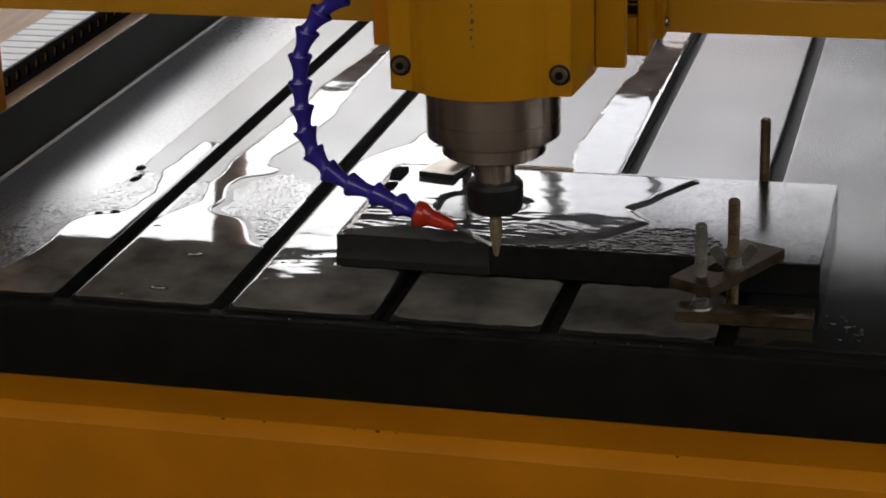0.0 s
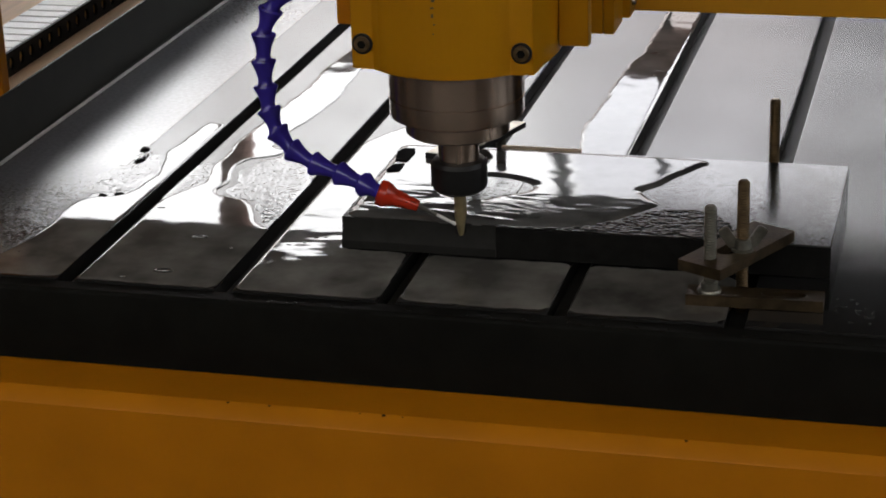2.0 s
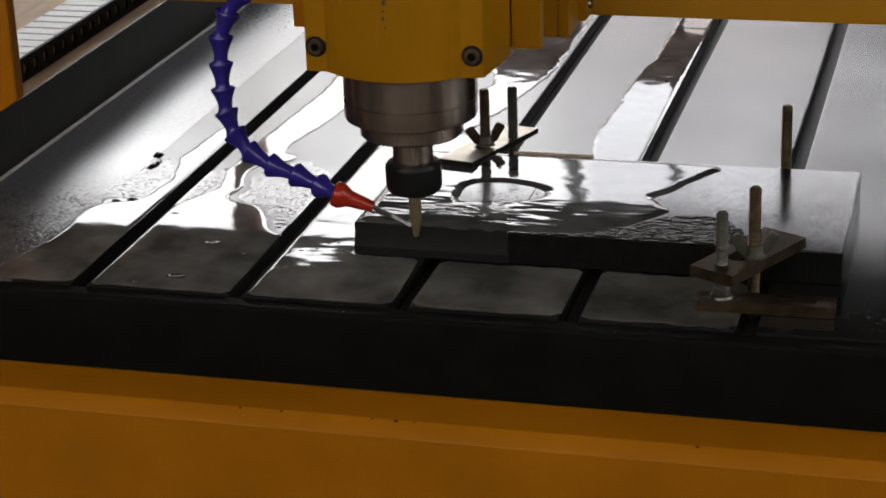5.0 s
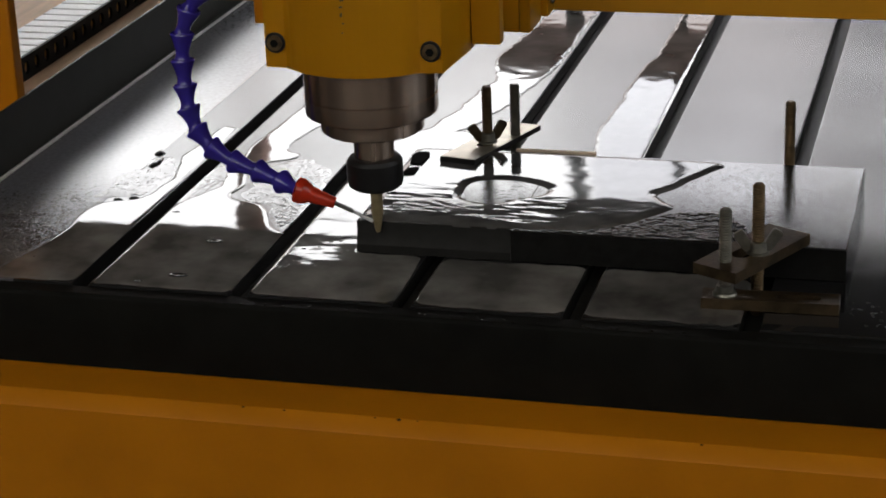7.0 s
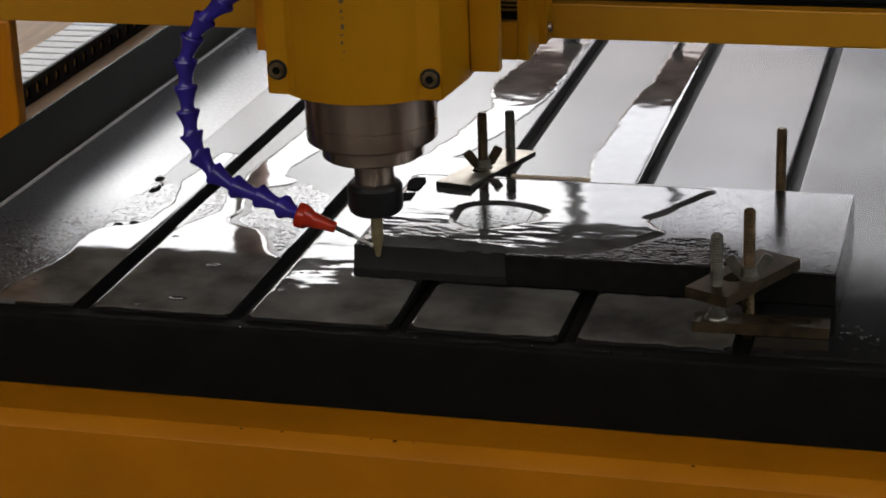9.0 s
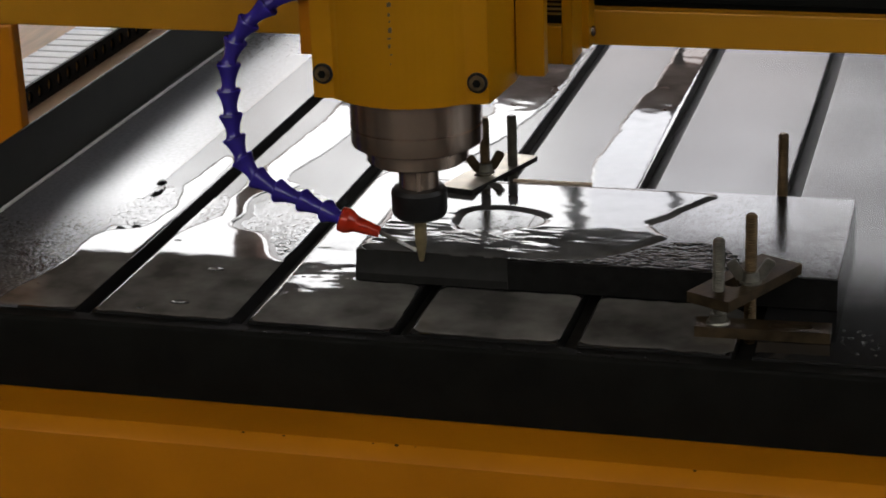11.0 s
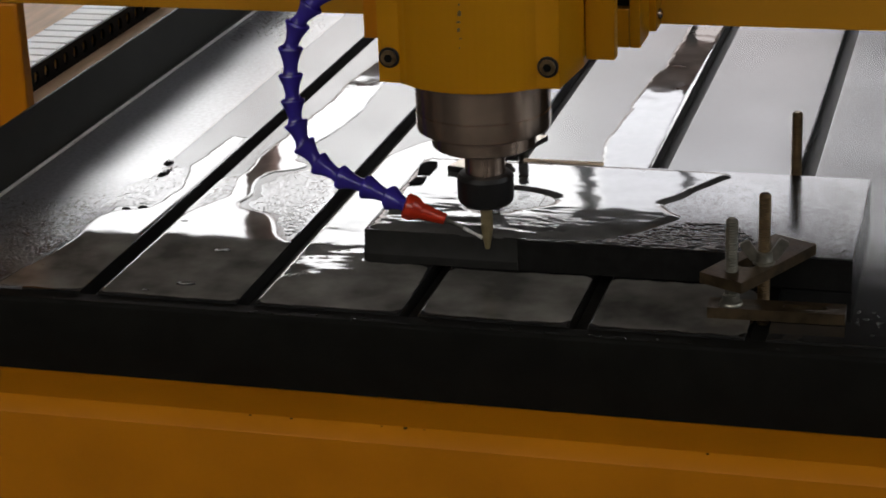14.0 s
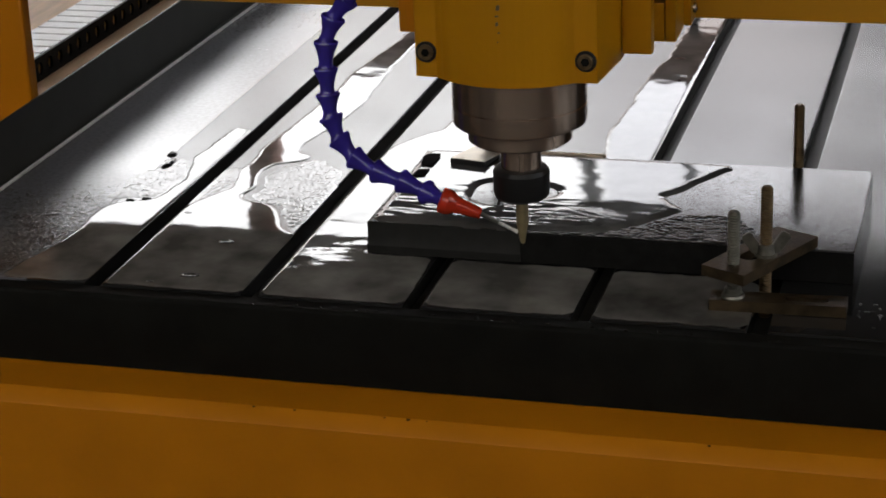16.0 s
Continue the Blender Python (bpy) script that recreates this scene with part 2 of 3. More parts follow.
solo("wall_east", bm, M_WALL, "unseen wall with three assumed openings for side fill light", "wall", kind="structure")
solo("backdrop", box(B(), 5.38, 5.4, -2.2, 3.8, 0.5, 3.3), M_FILL_EAST, "glowing panel added behind the east wall as unseen fill light", "backdrop", kind="structure")
# unseen wall; openings added so fill light reaches the machine's front
bm = B()
box(bm, -5, 5, -4.1, -4, FLOOR, 1.6)
box(bm, -5, 5, -4.1, -4, 3.2, 3.4)
box(bm, -5, -4.2, -4.1, -4, 1.6, 3.2)
box(bm, 4.2, 5, -4.1, -4, 1.6, 3.2)
# posts added to break the fill into stripes on the spindle steel
for x, w in ((-2.6, 0.35), (-1.1, 0.12), (0.35, 0.5), (1.75, 0.12), (2.9, 0.4)):
    box(bm, x, x + w, -4.1, -4, 1.601, 3.199)
solo("wall_south", bm, M_WALL, "unseen wall with assumed openings that let in front fill light", "wall", kind="structure")
solo("backdrop", box(B(), -4.6, 4.6, -4.4, -4.38, 0.7, 3.4), M_FILL_FRONT, "glowing panel added behind the front wall as unseen fill light", "backdrop", kind="structure")
WY = 5.0
bm = B()
box(bm, -5, 5, WY, WY + 0.15, FLOOR, 0.55)
box(bm, -5, 5, WY, WY + 0.15, 3.1, 3.4)
box(bm, -5, -3.2, WY, WY + 0.15, 0.55, 3.1)
box(bm, 1.9, 5, WY, WY + 0.15, 0.55, 3.1)
box(bm, 0.15, 1.9, WY, WY + 0.15, 0.55, 1.249)
box(bm, 0.05, 1.9, WY, WY + 0.15, 1.74, 3.1)
solo("wall_north", bm, M_BROWN, "brown workshop wall round a long window band", "wall", kind="structure")
win = thing("window_1", "long bright window band with a brown transom", "window", kind="structure")
part("transom", box(B(), -3.2, 1.9, WY + 0.01, WY + 0.12, 1.25, 1.40), M_PILLAR, win)
for x, w in ((-3.2, 0.04), (-2.45, 0.03), (-0.65, 0.045), (-0.315, 0.03), (0.45, 0.04), (1.2, 0.04), (1.86, 0.04)):
    part("mullion", box(B(), x, x + w, WY + 0.03, WY + 0.09, 1.401, 3.1 if x < 0.05 else 1.74), M_BLACK, win)
    if x < 0.1:
        part("mullion", box(B(), x, x + w, WY + 0.03, WY + 0.09, 0.55, 1.249), M_BLACK, win)
part("pillar", lathe(B(), [(0.055, 1.41), (0.055, 3.09)], 24, Matrix.Translation((-1.715, WY + 0.06, 0))), M_PILLAR, win)
solo("backdrop", box(B(), -3.4, -0.63, WY + 0.3, WY + 0.32, 1.32, 3.3), M_WINDOW, "overexposed daylight outside the window", "backdrop", kind="structure")
solo("backdrop", box(B(), -0.63, 0.10, WY + 0.3, WY + 0.32, 1.32, 3.3), M_WINDOW_DIM, "hazy daylight outside the window", "backdrop", kind="structure")
solo("backdrop", box(B(), 0.10, 2.1, WY + 0.3, WY + 0.32, 1.32, 2.1), M_WINDOW_RIGHT, "grey daylight outside the low window", "backdrop", kind="structure")
solo("backdrop", box(B(), -3.4, 2.1, WY + 0.3, WY + 0.32, 0.35, 1.31), M_WINDOW_LOW, "pinkish haze outside the lower panes", "backdrop", kind="structure")

# ---- machine bed ----
PITCH, SW = 0.1, 0.0111
TRIM_X, TRIM_SLOPE = -0.0336, 0.0090
BACK = 1.15
bed = thing("engraving_machine_bed", "black slotted machine bed on an orange steel frame", "machine bed")
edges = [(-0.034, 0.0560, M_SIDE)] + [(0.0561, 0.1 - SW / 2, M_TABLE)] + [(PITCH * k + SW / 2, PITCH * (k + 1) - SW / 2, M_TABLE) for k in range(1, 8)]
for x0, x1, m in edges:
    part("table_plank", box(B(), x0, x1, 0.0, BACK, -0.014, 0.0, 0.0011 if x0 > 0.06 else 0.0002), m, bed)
for k in range(1, 8):
    bm = B()
    box(bm, PITCH * k - 0.0054, PITCH * k + 0.0054, -0.0001, BACK, -0.024, -0.0102)
    part("slot_channel", bm, M_SLOT, bed)
part("bed_core", box(B(), -0.034, 0.82, 0.001, BACK, -0.0484, -0.0245), M_BLACK, bed)
bm = B()
prof = [(-0.0002, -0.0484), (-0.0002, -0.0014), (-0.0098, -0.0018), (-0.0112, -0.0024), (-0.0122, -0.0036), (-0.0125, -0.0052), (-0.0125, -0.0484)]
prism(bm, prof, -0.7, 0.82, Matrix(((0, 0, 1, 0), (1, 0, 0, 0), (0, 1, 0, 0), (0, 0, 0, 1))))
part("front_apron", bm, M_BLACK, bed, "black front edge of the bed")
part("side_rail", box(B(), -0.0362, -0.0342, 0.0, BACK, -0.05, 0.0444, 0.0006), M_RAIL, bed, "black raised side rail")
bm = B()
pr = [(0.10, -0.0489), (0.10, -0.30), (-0.0556, -0.30), (-0.0556, -0.0562), (-0.0549, -0.0552), (-0.0474, -0.0493), (-0.0466, -0.0489)]
prism(bm, pr, -0.75, 0.95, Matrix(((0, 0, 1, 0), (1, 0, 0, 0), (0, 1, 0, 0), (0, 0, 0, 1))))
part("front_beam", bm, M_ORANGE, bed, "orange painted square steel tube")
chip_rnd = random.Random(9)
for x in [0.217, 0.242, 0.296, 0.31, 0.321, 0.481]:
    w = chip_rnd.uniform(0.0004, 0.0010)
    part("paint_chip", lathe(B(), [(w, 0.0), (w * 0.8, 0.0002), (w * 0.3, 0.0003)], 9, Matrix.Translation((x, -0.0474, -0.0494)) @ Matrix.Rotation(radians(38), 4, "X") @ Matrix.Diagonal((1.6, 1, 1, 1))), M_CHIP, bed, "dark chip in the orange paint")
for x in (-0.68, 0.88):
    part("leg", box(B(), x, x + 0.06, 0.0, 0.06, FLOOR, -0.301, 0.004), M_ORANGE, bed)
    part("leg", box(B(), x, x + 0.06, 1.05, 1.11, FLOOR, -0.0515, 0.004), M_ORANGE, bed)
bm = B()
box(bm, -0.0011, 0.0015, 0.0, BACK, 0.0004, 0.0026, 0.0009)
bmesh.ops.transform(bm, matrix=Matrix(((1, TRIM_SLOPE, 0, TRIM_X), (0, 1, 0, 0), (0, 0, 1, 0), (0, 0, 0, 1))), verts=bm.verts[:])
part("edge_trim", bm, M_ALU, bed, "bare metal edge along the rail")
bm = B()
prism(bm, [(-0.0341, 0.0), (-0.0341, BACK), (TRIM_X + TRIM_SLOPE * BACK - 0.0012, BACK), (max(-0.0340, TRIM_X - 0.0012), 0.0)], 0.0005, 0.0018, Matrix.Identity(4))
part("rail_foot", bm, M_RAIL, bed)
part("side_beam", box(B(), -0.75, -0.055, 0.11, 1.15, -0.10, -0.0185, 0.003), M_ORANGE, bed)

solo("plywood_sheet", box(B(), -0.74, -0.037, 0.115, 1.6, -0.018, 0.0, 0.001), M_TAN, "tan plywood sheet beside the black rail", "board")

# ---- cable chain on the sheet ----
def link_side(y0, y1, z0=0.0004, z1=0.0198):
    """A chain link's side plate with a rounded opening."""
    cy, cz, hy, hz = (y0 + y1) / 2, (z0 + z1) / 2, (y1 - y0) / 2, (z1 - z0) / 2
    rim = [(1, 0), (1, 1), (0, 1), (-1, 1), (-1, 0), (-1, -1), (0, -1), (1, -1)]
    bm = B()
    loops = []
    for x in (-0.1222, -0.1198):
        outer = [bm.verts.new((x, cy + hy * u, cz + hz * v)) for u, v in rim]
        inner = [bm.verts.new((x, cy + 0.0042 * math.cos(math.pi * i / 4), cz + 0.0056 * math.sin(math.pi * i / 4))) for i in range(8)]
        loops.append((outer, inner))
    for o, q in loops:
        for i in range(8):
            bm.faces.new((o[i], o[(i + 1) % 8], q[(i + 1) % 8], q[i]))
    for k in (0, 1):
        p, q = loops[0][k], loops[1][k]
        for i in range(8):
            bm.faces.new((p[i], p[(i + 1) % 8], q[(i + 1) % 8], q[i]))
    return bm


chain = thing("cable_chain", "white and black plastic cable drag chain lying straight", "cable chain")
for i in range(30):
    y = 0.312 + i * 0.0185
    part("link_cover", box(B(), -0.162, -0.1222, y, y + 0.0180, 0.0158, 0.0204, 0.0018), M_WHITE, chain)
    part("link_side", link_side(y - 0.0003, y + 0.0182), M_BLACK, chain)
for x, z in ((-0.1283, 0.0098), (-0.141, 0.0080)):
    part("cable", lathe(B(), [(0.0056, 0.30), (0.0056, 0.872)], 16, Matrix.Translation((x, 0, z)) @ Matrix.Rotation(-math.pi / 2, 4, "X")), M_CABLE, chain, "orange cable inside the chain")

# ---- gantry ----
gantry = thing("gantry", "yellow steel gantry bridge with a dark recess", "gantry")
part("lower_flange", box(B(), -0.7, 0.95, 0.214, 0.226, 0.1193, 0.1428, 0.0012), M_GANTRY, gantry)
part("beam_underside", box(B(), -0.7, 0.95, 0.2262, 0.398, 0.1195, 0.1212), M_UNDER_BOUNCE, gantry, "bridge underside made pale to brighten its reflection in the water")
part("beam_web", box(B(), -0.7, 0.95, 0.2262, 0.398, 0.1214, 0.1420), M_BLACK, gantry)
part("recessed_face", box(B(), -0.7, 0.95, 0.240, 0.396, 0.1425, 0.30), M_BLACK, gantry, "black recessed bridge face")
part("upper_flange", box(B(), -0.7, 0.95, 0.214, 0.398, 0.3005, 0.33, 0.0015), M_GANTRY, gantry)
part("side_post", box(B(), -0.26, -0.0375, 0.2145, 0.2270, 0.0003, 0.1190, 0.002), M_ORANGE, gantry)

# ---- stone slab ----
slab = thing("stone_slab", "black polished stone slab, wet, milled along one edge", "stone slab")
X0, X1, Y0, Y1, TH = 0.2505, 0.5465, 0.0765, 0.2215, 0.020
CUTX = 0.3475
bm = B()
box(bm, CUTX, X1, Y0 + 0.0010, Y1, 0.0004, TH, 0.0006)
box(bm, X0, CUTX - 0.0001, Y0 + 0.0030, Y1, 0.0004, TH, 0.0004)
part("slab_body", bm, M_SLATE, slab)
part("sawn_edge", box(B(), CUTX, X1, Y0, Y0 + 0.0012, 0.0004, TH - 0.0005, 0.0004), M_SAWN, slab, "rough sawn black edge")
bm = B()
pr = [(Y0 + 0.0032, 0.0004), (Y0 + 0.0032, TH - 0.0003), (Y0 + 0.0028, TH - 0.0002), (Y0 + 0.0024, TH - 0.0080), (Y0 + 0.0004, TH - 0.0135), (Y0, TH - 0.0145), (Y0, 0.0004)]
prism(bm, pr, X0, CUTX - 0.0001, Matrix(((0, 0, 1, 0), (1, 0, 0, 0), (0, 1, 0, 0), (0, 0, 0, 1))))
part("milled_edge", bm, M_MILL, slab, "freshly milled grey profile")
solo("wood_lath", box(B(), 0.318, 0.372, 0.2222, 0.2252, 0.0, 0.0212, 0.0005), M_LATH, "thin pale wooden lath behind the stone slab", "lath")

# ---- clamps ----
def stud_mesh(h, r=0.0037, pitch=0.0016, low=0.0):
    bm = B()
    prof = [(r * 0.7, low)]
    z = low + 0.0005
    while z < h - 0.0015:
        prof += [(r, z), (r * 0.80, z + pitch / 2)]
        z += pitch
    prof += [(r * 0.9, h - 0.0012), (r * 0.6, h)]
    return lathe(bm, prof, 20)


def hexnut(bm, r, z0, z1, x=0.0, y=0.0):
    return lathe(bm, [(r * 0.9, z0), (r, z0 + 0.0006), (r, z1 - 0.0006), (r * 0.9, z1)], 6, Matrix.Translation((x, y, 0)))


def wing_nut(parent, x, y, z, turn, metal):
    w = new("wing_nut")
    w.parent = parent
    w.matrix_basis = pose(x, y, z, 0, 0, turn) @ Matrix.Scale(0.85, 4)
    part("boss", lathe(B(), [(0.0075, 0), (0.0075, 0.0015), (0.0062, 0.002), (0.0055, 0.008), (0.005, 0.0085)], 20), M_ZINC, w)
    for s in (1, -1):
        bm = B()
        prism(bm, [(0.004, 0.001), (0.0095, 0.0025), (0.0165, 0.0125), (0.0160, 0.0148), (0.0118, 0.0172), (0.0100, 0.0168), (0.0045, 0.0085)], -0.0014, 0.0014,
              Matrix.Rotation(0 if s > 0 else math.pi, 4, "Z") @ Matrix.Rotation(math.pi / 2, 4, "X"), 0.0004)
        part("wing", bm, metal, w)
    return w


def slotted_bar(bm, length, width, thick, s0, s1, sw):
    """A bar along x from 0, with an elongated hole."""
    h = width / 2
    n = 8
    hole = [(s1 + sw * math.cos(radians(-90 + 180 * i / n)), sw * math.sin(radians(-90 + 180 * i / n))) for i in range(n + 1)]
    hole += [(s0 + sw * math.cos(radians(90 + 180 * i / n)), sw * math.sin(radians(90 + 180 * i / n))) for i in range(n + 1)]
    outer = [(length, -h), (length, h), (0, h), (0, -h)]
    def ring(z):
        return [bm.verts.new((x, y, z)) for x, y in outer], [bm.verts.new((x, y, z)) for x, y in hole]
    o0, h0 = ring(0)
    o1, h1 = ring(thick)
    k = n + 1
    for o, hh in ((o0, h0), (o1, h1)):
        bm.faces.new((o[0], o[1], *hh[:k][::-1]))
        bm.faces.new((o[2], o[3], *hh[k:][::-1]))
        bm.faces.new((o[1], o[2], hh[k], hh[k - 1]))
        bm.faces.new((o[3], o[0], hh[0], hh[-1]))
    for a, b in ((o0, o1), (h0, h1)):
        for i in range(len(a)):
            bm.faces.new((a[i], a[(i + 1) % len(a)], b[(i + 1) % len(b)], b[i]))
    return bm


clamp = thing("step_clamp", "worn steel step clamp with two studs holding the slab edge", "clamp", "clamps")
ang = math.degrees(math.atan2(0.0665, 0.034))
part("clamp_bar", slotted_bar(B(), 0.076, 0.0285, 0.0065, 0.026, 0.046, 0.0055), M_BAR, clamp, "", pose(0.4778, 0.0195, 0.0208, 0, 0, ang))
part("base_bar", slotted_bar(B(), 0.077, 0.0155, 0.0065, 0.045, 0.064, 0.003), M_BAR, clamp, "", pose(0.4695, 0.0315, 0.0004, 0, 0, 1.8))
part("stud", stud_mesh(0.0590, low=0.004), M_ZINC, clamp, "zinc threaded stud", pose(0.4825, 0.0305, 0))
part("nut", lathe(B(), [(0.0066, 0.007), (0.0068, 0.0078), (0.0062, 0.0090), (0.0050, 0.0096), (0.0048, 0.0130)], 24), M_ZINC, clamp, "", pose(0.4825, 0.0305, 0))
part("stud", stud_mesh(0.0695, low=-0.013), M_RUST, clamp, "brown threaded stud", pose(0.4990, 0.0455, 0))
wing_nut(clamp, 0.4990, 0.0455, 0.0274, 15, M_ZINC)

clamp2 = thing("step_clamp", "pale steel step clamp with wing nut on the slab's rear edge", "clamp", "clamps")
d = Vector((0.307 - 0.286, 0.300 - 0.185, 0))
lean = pose(0.2865, 0.1875, 0.0216, 0, 5.5, math.degrees(math.atan2(d.y, d.x)))
# shaded sides and bright top of one bar, coloured as two layers
bar = part("clamp_bar", slotted_bar(B(), 0.112, 0.025, 0.0034, 0.040, 0.047, 0.0041), M_DARKSTEEL, clamp2, "steel bar coloured dark for its shaded end and sides", lean)
part("top_face", slotted_bar(B(), 0.1115, 0.0244, 0.0004, 0.040, 0.047, 0.0043), M_BAR_LIT, bar, "thin top sheet coloured pale for the window's glare", Matrix.Translation((0.0003, 0, 0.0034)))
part("stud", stud_mesh(0.0625, low=-0.013), M_RUST, clamp2, "brown threaded stud", pose(0.2972, 0.2287, 0))
part("stud", stud_mesh(0.0545, low=0.0005), M_ZINC, clamp2, "zinc threaded stud", pose(0.3085, 0.262, 0))
wing_nut(clamp2, 0.2972, 0.2287, 0.0230, 35, M_BAR)
stud_r = thing("threaded_stud", "brown threaded stud upright in a table slot", "stud")
part("stud_rod", stud_mesh(0.0585, low=-0.013), M_RUST, stud_r, "", pose(0.4973, 0.2350, 0))
part("slot_nut", hexnut(B(), 0.0068, 0.0003, 0.006), M_ZINC, stud_r, "", pose(0.4973, 0.2350, 0))

# ---- spindle carriage ----
car = thing("spindle_carriage", "yellow spindle carriage with steel spindle and blue coolant hose", "spindle")
part("engraving_bit", lathe(B(), [(0.0009, 0.0), (0.0016, 0.0008), (0.0037, 0.013), (0.0037, 0.031)], 24), M_BIT, car, "tapered brass-coloured bit")
part("collet_nut", lathe(B(), [(0.0145, 0.030), (0.0162, 0.0315), (0.017, 0.034), (0.017, 0.0465), (0.0155, 0.0488), (0.013, 0.0495)], 40), M_DARKSTEEL, car, "black collet nut")
part("spindle_nose", lathe(B(), [(0.0118, 0.049), (0.0122, 0.050), (0.0122, 0.070)], 32), M_STEEL, car)
part("spindle_collar", lathe(B(), [(0.0295, 0.0668), (0.031, 0.0680), (0.031, 0.0800)], 48), M_STEEL, car)
part("spindle_body", lathe(B(), [(0.0372, 0.0775), (0.0396, 0.0788), (0.0399, 0.0800), (0.0399, 0.0900), (0.0395, 0.0903), (0.0395, 0.0908), (0.0399, 0.0911), (0.0399, 0.150)], 64), M_STEEL, car, "polished steel spindle body")
bm = B()
pts = [(0.0395, -0.030), (0.053, -0.030), (0.057, 0.018), (0.057, 0.060), (-0.052, 0.060), (-0.054, -0.030), (-0.0410, -0.030)]
for i in range(1, 16):
    a = i / 16
    pts.append((-0.0410 + a * 0.0805, -0.030 - 0.017 * math.sin(math.pi * a) ** 0.75))
prism(bm, pts, 0.1115, 0.30, bevel=0.0006)
housing = part("housing", bm, M_YELLOW, car, "yellow painted spindle housing")
for x, z in ((-0.0473, 0.1265), (0.0462, 0.1245), (-0.0473, 0.1865), (0.0462, 0.1842)):
    face = Matrix.Translation((x, -0.0302, z)) @ Matrix.Rotation(math.pi / 2, 4, "X")
    bolt = part("bolt", lathe(B(), [(0.0062, 0), (0.0062, 0.0006), (0.0058, 0.0009)], 28, face), M_DARKSTEEL, housing, "dark socket-head bolt")
    part("bolt_head", lathe(B(), [(0.0046, 0.0009), (0.0046, 0.0020), (0.0042, 0.0024)], 28, face), M_RUST, bolt)
    part("socket", lathe(B(), [(0.0026, 0.0024), (0.0026, 0.00255)], 6, face), M_BLACK, bolt)
mr = random.Random(3)
for z, w, h in ((0.180, 0.0022, 0.0050), (0.1735, 0.0026, 0.0030), (0.1675, 0.0016, 0.0022), (0.1635, 0.0010, 0.0016), (0.1585, 0.0022, 0.0034), (0.1535, 0.0024, 0.0012), (0.1490, 0.0016, 0.0026), (0.1440, 0.0014, 0.0010), (0.1385, 0.0008, 0.0010)):
    x = -0.0002 + mr.uniform(-0.0006, 0.0006)
    q = [(x - w / 2, z - h / 2), (x + w * 0.4, z - h * 0.45), (x + w / 2, z + h * 0.3), (x + w * 0.1, z + h / 2), (x - w * 0.45, z + h * 0.25)]
    part("faded_mark", prism(B(), q, 0.0, 0.0003, Matrix.Translation((0, -0.0469, 0)) @ Matrix.Rotation(math.pi / 2, 4, "X")), M_MARK, housing)
part("side_plate", box(B(), -0.0790, -0.0545, 0.023, 0.060, 0.1225, 0.30, 0.0008), M_ORANGE, car)
part("web_plate", box(B(), 0.0575, 0.0620, 0.0302, 0.060, 0.1155, 0.30), M_YELLOW, car)
part("front_plate", box(B(), 0.0575, 0.0750, 0.020, 0.030, 0.1150, 0.30, 0.0008), M_YELLOW, car)
part("back_plate", box(B(), -0.065, 0.0620, 0.0605, 0.083, 0.1155, 0.30, 0.0008), M_YELLOW, car)
part("slider_block", box(B(), -0.065, 0.0720, 0.0835, 0.1345, 0.105, 0.1295, 0.0008), M_YELLOW, car)
part("slider_plate", box(B(), 0.0722, 0.0790, 0.0832, 0.1150, 0.105, 0.30, 0.0008), M_YELLOW, car)
part("slider_rear", box(B(), 0.0722, 0.0835, 0.1152, 0.1345, 0.107, 0.30, 0.0008), M_YELLOW, car)
part("slot_back", box(B(), -0.065, 0.0720, 0.090, 0.1345, 0.1297, 0.30), M_BLACK, car)
for i in range(34):
    part("bellows_rib", box(B(), 0.0590, 0.0715, 0.0850, 0.0880, 0.1365 + i * 0.0030, 0.1373 + i * 0.0030), M_BRASS, car)
part("screw", lathe(B(), [(0.0034, 0), (0.0032, 0.0016), (0.0018, 0.0026)], 20, Matrix.Translation((0.0836, 0.1245, 0.1165)) @ Matrix.Rotation(math.pi / 2, 4, "Y")), M_STEEL, car)

# coolant hose in segments
TIP = Vector((0.2535, 0.077, 0.0140))
hose_pts = [(0.1949, 0.0937, 0.1897), (0.1764, 0.0923, 0.1802), (0.1593, 0.0909, 0.1698), (0.1463, 0.0894, 0.1592), (0.1373, 0.0879, 0.1477), (0.1322, 0.0863, 0.1329), (0.1316, 0.0847, 0.1166),
            (0.1325, 0.0829, 0.1012), (0.1342, 0.0811, 0.0871), (0.1391, 0.0791, 0.0741), (0.1484, 0.077, 0.0634), (0.1628, 0.0746, 0.0560), (0.1795, 0.0719, 0.0516), (0.196, 0.0685, 0.0466), (0.2086, 0.062, 0.0443)]
hose = new("coolant_hose")
hose.parent = car
hose["label"] = "blue segmented plastic coolant hose"


def along(p, q):
    d = (q - p)
    return Matrix.Translation(p) @ d.to_track_quat("Z", "Y").to_matrix().to_4x4(), d.length


hp = [Vector(p) - TIP for p in hose_pts]
for a, b in zip(hp, hp[1:]):
    m, n = along(a, b)
    bm = lathe(B(), [(0.0058, 0.0010), (0.0066, -0.0004), (0.0074, 0.0), (0.0077, 0.0010), (0.0072, n * 0.14), (0.0062, n * 0.28), (0.0053, n * 0.44), (0.0046, n * 0.62), (0.0043, n * 0.78), (0.0046, n * 0.92), (0.0052, n * 1.02), (0.0044, n * 1.12)], 24, Matrix.Identity(4))
    part("hose_segment", bm, M_BLUE, hose, "", m)
m, n = along(hp[-1], Vector((0.2341, 0.066, 0.0345)) - TIP)
